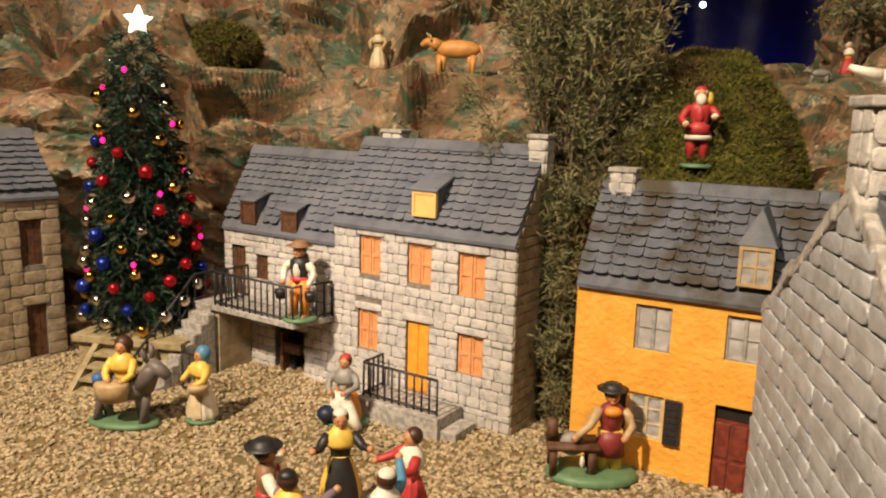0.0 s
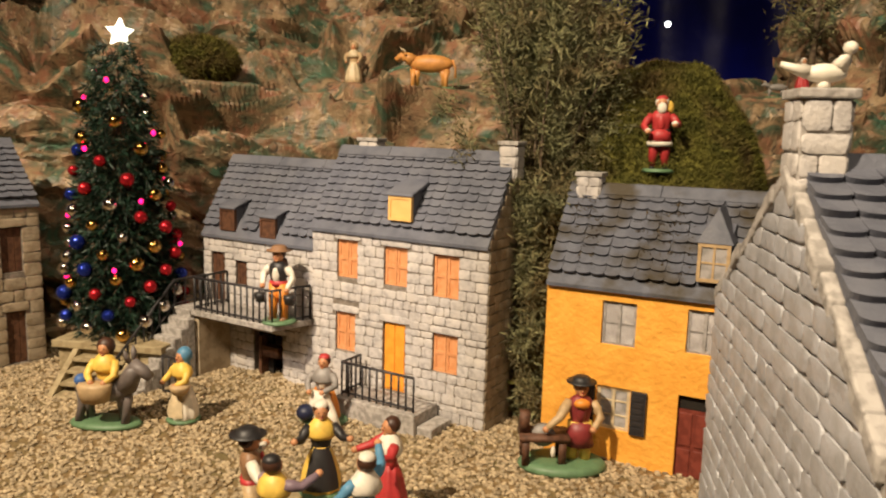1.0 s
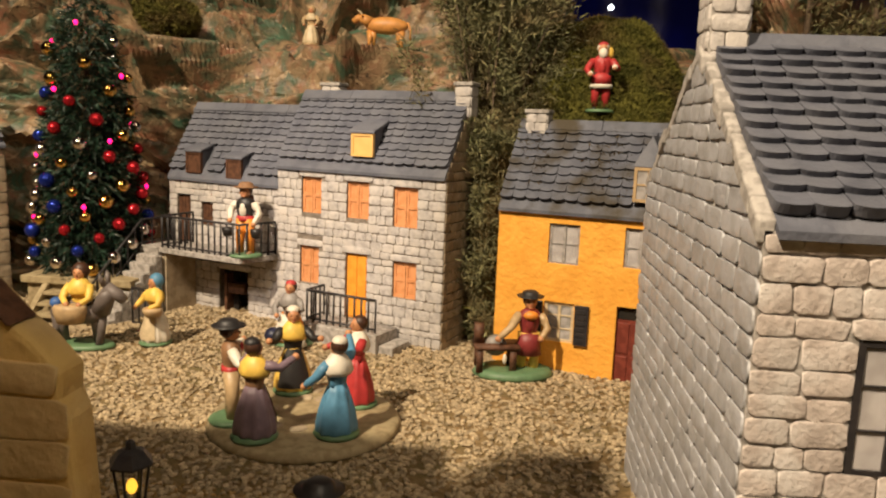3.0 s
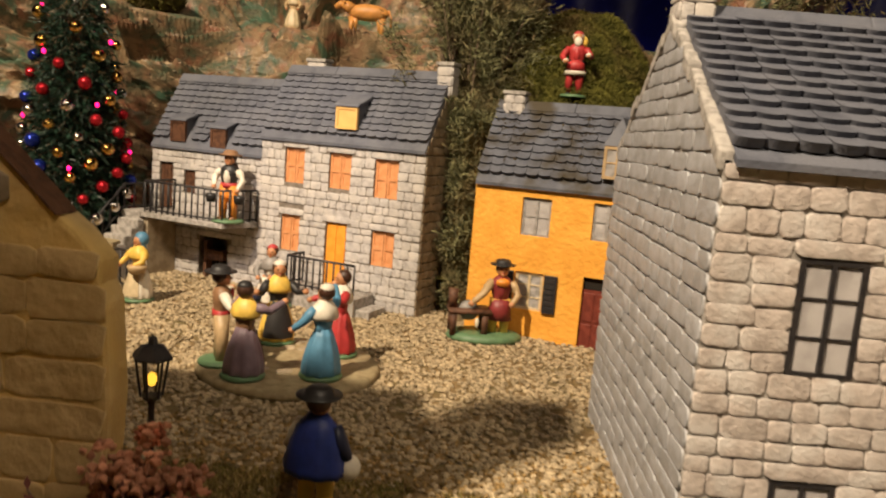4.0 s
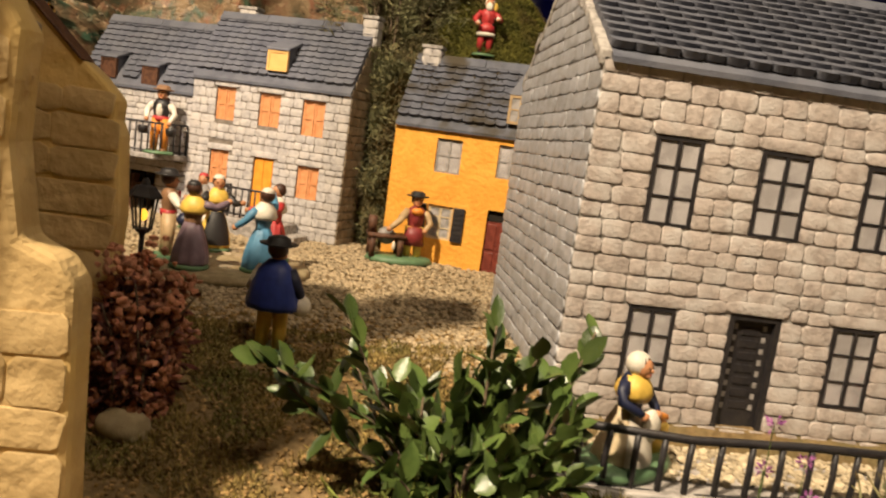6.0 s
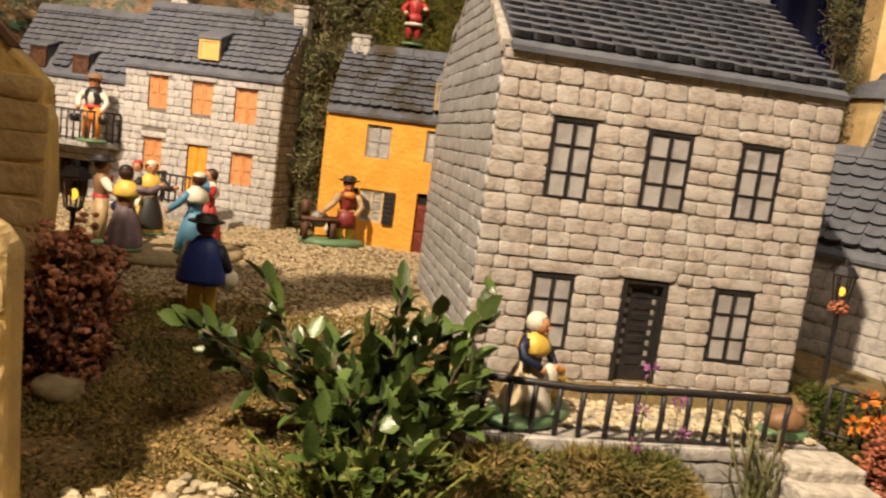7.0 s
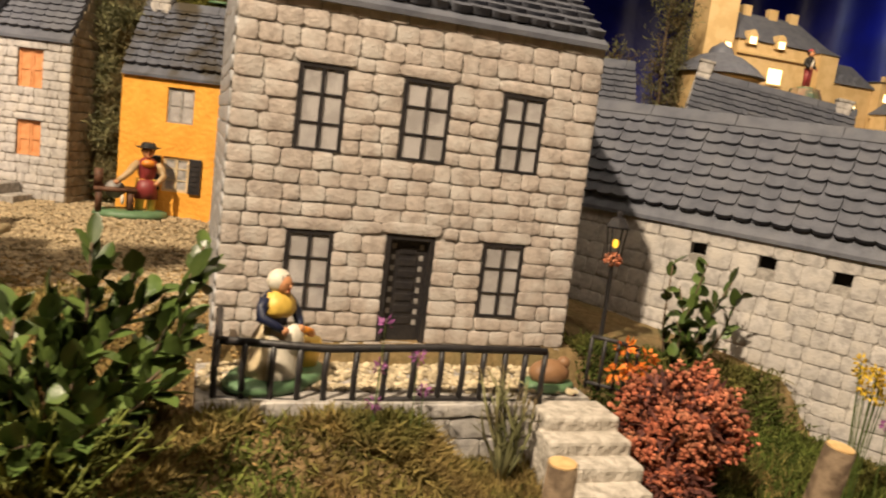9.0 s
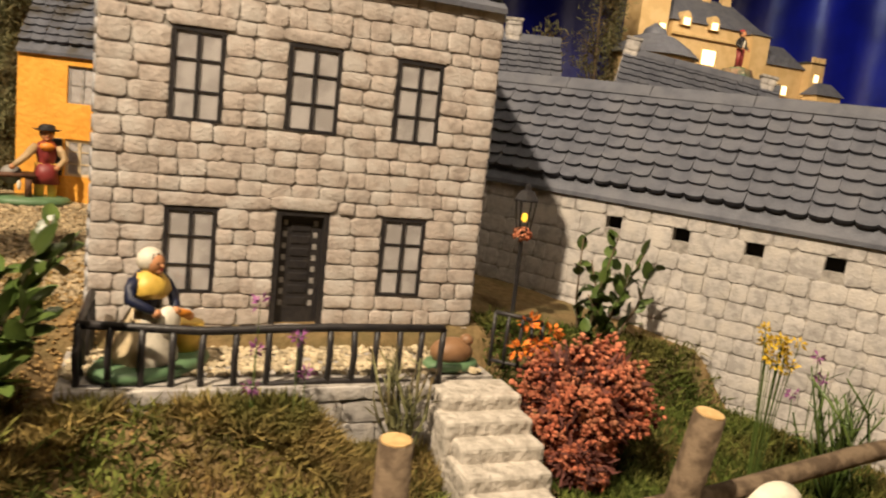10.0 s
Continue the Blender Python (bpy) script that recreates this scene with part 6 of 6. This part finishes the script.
# The grey-green shrub between the houses: upright stems, sprays of narrow leaves.
shrub = empty("tall_shrub", pose(-0.03, 0.905, -0.03), "tall grey-green fine-leaved shrub between the houses", "shrub")
st, roots, ways = Shape(), [], []
for i in range(230):
    top = RNG.uniform(0.05, 0.60) if i > 30 else RNG.uniform(0.5, 0.62)
    x0, y0 = RNG.normal(0, 0.010), RNG.normal(0, 0.008)
    reach = 0.020 + 0.060 * step(0.28, 0.42, top)
    x1, y1 = RNG.normal(0.014, reach * 0.58), (RNG.normal(0.03, 0.03) if top > 0.33 else RNG.normal(-0.03, 0.02))
    pts = [Vector((x0, y0, 0)), Vector((x0 * 0.6 + x1 * 0.15, y0 + y1 * 0.15, top * 0.45)), Vector((x1 * 0.55, y1 * 0.5, top * 0.78)), Vector((x1, y1, top))]
    if i < 45:
        st.tube(pts, [0.003, 0.0022, 0.0014, 0.0006], 0, 5)
    for j in range(230):
        u = 1.9 + 1.1 * RNG.random() if top > 0.3 else 1.2 + 1.8 * RNG.random()
        k = min(2, int(u))
        roots.append(pts[k].lerp(pts[k + 1], u - k) + Vector(RNG.normal(0, 0.008, 3)))
        ways.append(Vector(RNG.normal(0, 0.75, 3)) + Vector((x1 * 6, y1 * 3 - 0.2, 0.55)))
part("branching", st, BARK, shrub, smooth=True)["kind"] = "stuff"
part("crown", blades("crown", roots, ways, 0.0145, 0.0017, JUNIPER, 0.35), None, shrub)["kind"] = "stuff"

# The moss mound behind the ochre house.


def mound_z(x, y):
    u, v = (x - 0.125) / 0.165, (y - 1.07) / 0.20
    d = 1 - abs(u) ** 3.2 - v * v
    return 0.16 + 0.29 * max(0.0, d) ** 0.42 + 0.016 * noise.noise((x * 18, y * 18, 5)) - 0.05 * step(0.17, 0.30, x) if d > 0 else 0.05


mound = empty("moss_mound", pose(0, 0, 0), "rounded mound of olive-green moss behind the houses", "moss")
part("mound_body", grid_mesh("mound_body", np.linspace(-0.05, 0.31, 50), np.linspace(0.86, 1.29, 50), mound_z, MOSS), None, mound)
n = 60000
x, y = RNG.uniform(-0.04, 0.30, n), RNG.uniform(0.865, 1.12, n)
z = np.array([mound_z(a, b) for a, b in zip(x, y)])
ok = z > 0.15
p = np.column_stack([x, y, z])[ok]
w = np.column_stack([(p[:, 0] - 0.125) * 3, (p[:, 1] - 1.07) * 3, np.full(len(p), 0.6)]) + RNG.normal(0, 0.55, p.shape)
part("moss_fuzz", blades("moss_fuzz", p, w, 0.0085, 0.0012, MOSS, 0.6), None, mound)["kind"] = "stuff"


def moss_clump(label, c, r, n):
    b = empty("moss_clump", pose(*c), label, "moss")
    part("clump_body", Shape().ball((0, 0, 0), 1.0, 0, (r[0] * 0.85, r[1] * 0.85, r[2] * 0.85), 20, 12), MOSS, b, smooth=True)
    q, v = ball_points(n, (0, 0, 0), r, 0.8)
    part("moss_fuzz", blades("moss_fuzz", q, v + RNG.normal(0, 0.5, v.shape), 0.010, 0.0014, MOSS, 0.6), None, b)["kind"] = "stuff"


moss_clump("tuft of olive-green moss hanging on the rock face", (-0.664, 1.30, 0.4675), (0.073, 0.06, 0.045), 16000)
moss_clump("small tuft of green moss low on the rock", (-0.93, 1.28, 0.245), (0.05, 0.04, 0.02), 1600)


def tree(label, base, height, reach, n, seed):
    """A thin tree: tapered trunk, limbs, and a loose crown of narrow leaves."""
    b = empty("tree", pose(*base), label, "tree", "trees on the hill")
    r = random.Random(seed)
    tr, roots, ways = Shape(), [], []
    tr.tube([(0, 0, -0.05), (0.006, 0, height * 0.4), (-0.004, 0, height * 0.75), (0, 0, height)], [0.007, 0.005, 0.003, 0.001], 0, 7)
    for i in range(22):
        z = height * r.uniform(0.15, 0.95)
        a = r.uniform(0, 6.28)
        q = reach * (1.1 - z / height * 0.6) * r.uniform(0.5, 1)
        end = Vector((q * math.cos(a), q * math.sin(a) * 0.7, z + height * r.uniform(0.05, 0.22)))
        o = Vector((0, 0, z))
        tr.tube([o, o.lerp(end, 0.5) + Vector((0, 0, 0.01)), end], [0.0028, 0.002, 0.0008], 0, 5)
        for j in range(n // 10):
            p = o.lerp(end, r.uniform(0.25, 1.1)) + Vector((r.gauss(0, 0.014), r.gauss(0, 0.014), r.gauss(0, 0.014)))
            roots.append(p)
            ways.append(Vector((r.gauss(0, 1), r.gauss(0, 1), r.gauss(0.3, 0.8))))
    part("trunk", tr, BARK, b, smooth=True)
    part("crown", blades("crown", roots, ways, 0.019, 0.0024, JUNIPER, 0.35), None, b)["kind"] = "stuff"


for i, (x, y, z, h, q) in enumerate(((-0.33, 1.62, 0.50, 0.34, 0.10), (-0.18, 1.60, 0.45, 0.32, 0.10), (-0.05, 1.55, 0.42, 0.34, 0.11), (0.06, 1.62, 0.42, 0.36, 0.09), (0.56, 1.45, 0.48, 0.30, 0.09), (0.66, 1.40, 0.40, 0.30, 0.09), (0.48, 1.60, 0.5, 0.28, 0.08), (1.25, 1.45, 0.15, 0.50, 0.07), (1.33, 1.5, 0.15, 0.42, 0.06), (0.98, 1.25, 0.10, 0.30, 0.06))):
    tree("thin dark conifer-like tree on the hill", (x, y, z), h, q, 1300, i)

# ---- the dressed fir and its podium ----
podium = empty("podium", pose(-0.612, 0.955, 0), "low wooden podium with plank steps under the fir", "podium")
part("podium_top", Shape().box(-0.062, 0.10, -0.085, 0.09, 0.048, 0.058), TANWOOD, podium, bevel=0.001)
part("podium_skirt", Shape().box(-0.056, 0.094, -0.078, 0.084, -0.02, 0.0478), TANWOOD, podium)
for i in range(4):
    part("podium_step", Shape().box(-0.020, 0.055, -0.088 - (i + 1) * 0.014, -0.079 - i * 0.014, 0.036 - i * 0.0125, 0.040 - i * 0.0125), TANWOOD, podium, bevel=0.0006)
for x in (-0.029, 0.0555):
    part("stair_string", Shape().prism([(-0.08, 0.052), (-0.08, 0.030), (-0.146, -0.02), (-0.15, -0.004)], "x", x, x + 0.008), TANWOOD, podium)
iron_rail("podium_railing", "black iron railing beside the podium", [(-0.505, 0.86, 0.0), (-0.47, 0.845, 0.0), (-0.452, 0.80, -0.002)], 0.052, 0.0125, pose(0, 0, 0))

fir = empty("christmas_fir", pose(-0.613, 0.955, 0.058), "dark green artificial fir with coloured baubles and a lit star", "christmas tree")
part("trunk", Shape().tube([(0, 0, 0), (0, 0, 0.2), (0, 0, 0.39)], [0.006, 0.004, 0.002], 0, 8), BARK, fir)
roots, ways, br = [], [], Shape()
HT = 0.405


def fir_r(z):
    return 0.053 * (1 - z / HT) ** 0.62 + 0.024


for i in range(480):
    z = HT * (1 - math.sqrt(1 - 0.998 * (i + 0.5) / 480)) * 1.02 + 0.012
    a = i * 2.39996
    q = fir_r(z) * RNG.uniform(0.82, 1.06)
    o, e = Vector((0, 0, z + 0.012)), Vector((q * math.cos(a), q * math.sin(a), z - q * 0.18))
    br.tube([o, e], [0.001, 0.0005], 0, 4)
    for j in range(60):
        u = RNG.uniform(0.3, 1.04)
        roots.append(o.lerp(e, u))
        ways.append((e - o).normalized() * 0.9 + Vector(RNG.normal(0, 0.55, 3)))
part("branchwork", br, BARK, fir)["kind"] = "stuff"
part("needles", blades("needles", roots, ways, 0.016, 0.0017, FIR, 0.2), None, fir)["kind"] = "stuff"
ball_mesh = {m.name: Shape().ball((0, 0, 0), 1.0, 0, (1, 1, 1), 16, 10).mesh("bauble", m, True) for m in (GOLD, SILVER, REDB, BLUEB)}
for i in range(96):
    z = 0.012 + (HT - 0.03) * (1 - math.sqrt(1 - (i + 0.5) / 96 * 0.997))
    a = i * 2.39996 + 0.4
    q = fir_r(z) * 1.12
    m = (GOLD, SILVER, BLUEB, GOLD, REDB, SILVER, GOLD, BLUEB, SILVER, REDB)[int(RNG.integers(0, 10))]
    part("bauble", ball_mesh[m.name], None, fir, m=pose(q * math.cos(a), q * math.sin(a), z - 0.006) @ Matrix.Diagonal((*[RNG.uniform(0.007, 0.0108)] * 3, 1)))
led = Shape().ball((0, 0, 0), 0.0032, 0, (1, 1, 1.2), 8, 6).mesh("fairy_light", PINKLED, True)
for i in range(15):
    z = 0.03 + (HT - 0.06) * i / 15
    a = i * 1.7
    q = fir_r(z) * 1.15
    part("fairy_light", led, None, fir, m=pose(q * math.cos(a), q * math.sin(a), z))
q, v = [], []
for i in range(900):
    z = HT * i / 900
    a = i * 0.043 * (1 + 0.6 * i / 900)
    q.append((fir_r(z) * math.cos(a), fir_r(z) * math.sin(a), z - 0.004 * math.sin(i * 0.3)))
    v.append(RNG.normal(0, 1, 3))
part("tinsel", blades("tinsel", q, v, 0.005, 0.0009, SILVER), None, fir)["kind"] = "stuff"
star = [((0.020 if i % 2 == 0 else 0.0095) * math.sin(math.pi * i / 5), (0.020 if i % 2 == 0 else 0.0095) * math.cos(math.pi * i / 5)) for i in range(10)]
part("star", Shape().prism(star, "y", -0.003, 0.003), STARGLOW, fir, "glowing white star", m=pose(0.006, 0, HT + 0.013, 0, 4, 8))
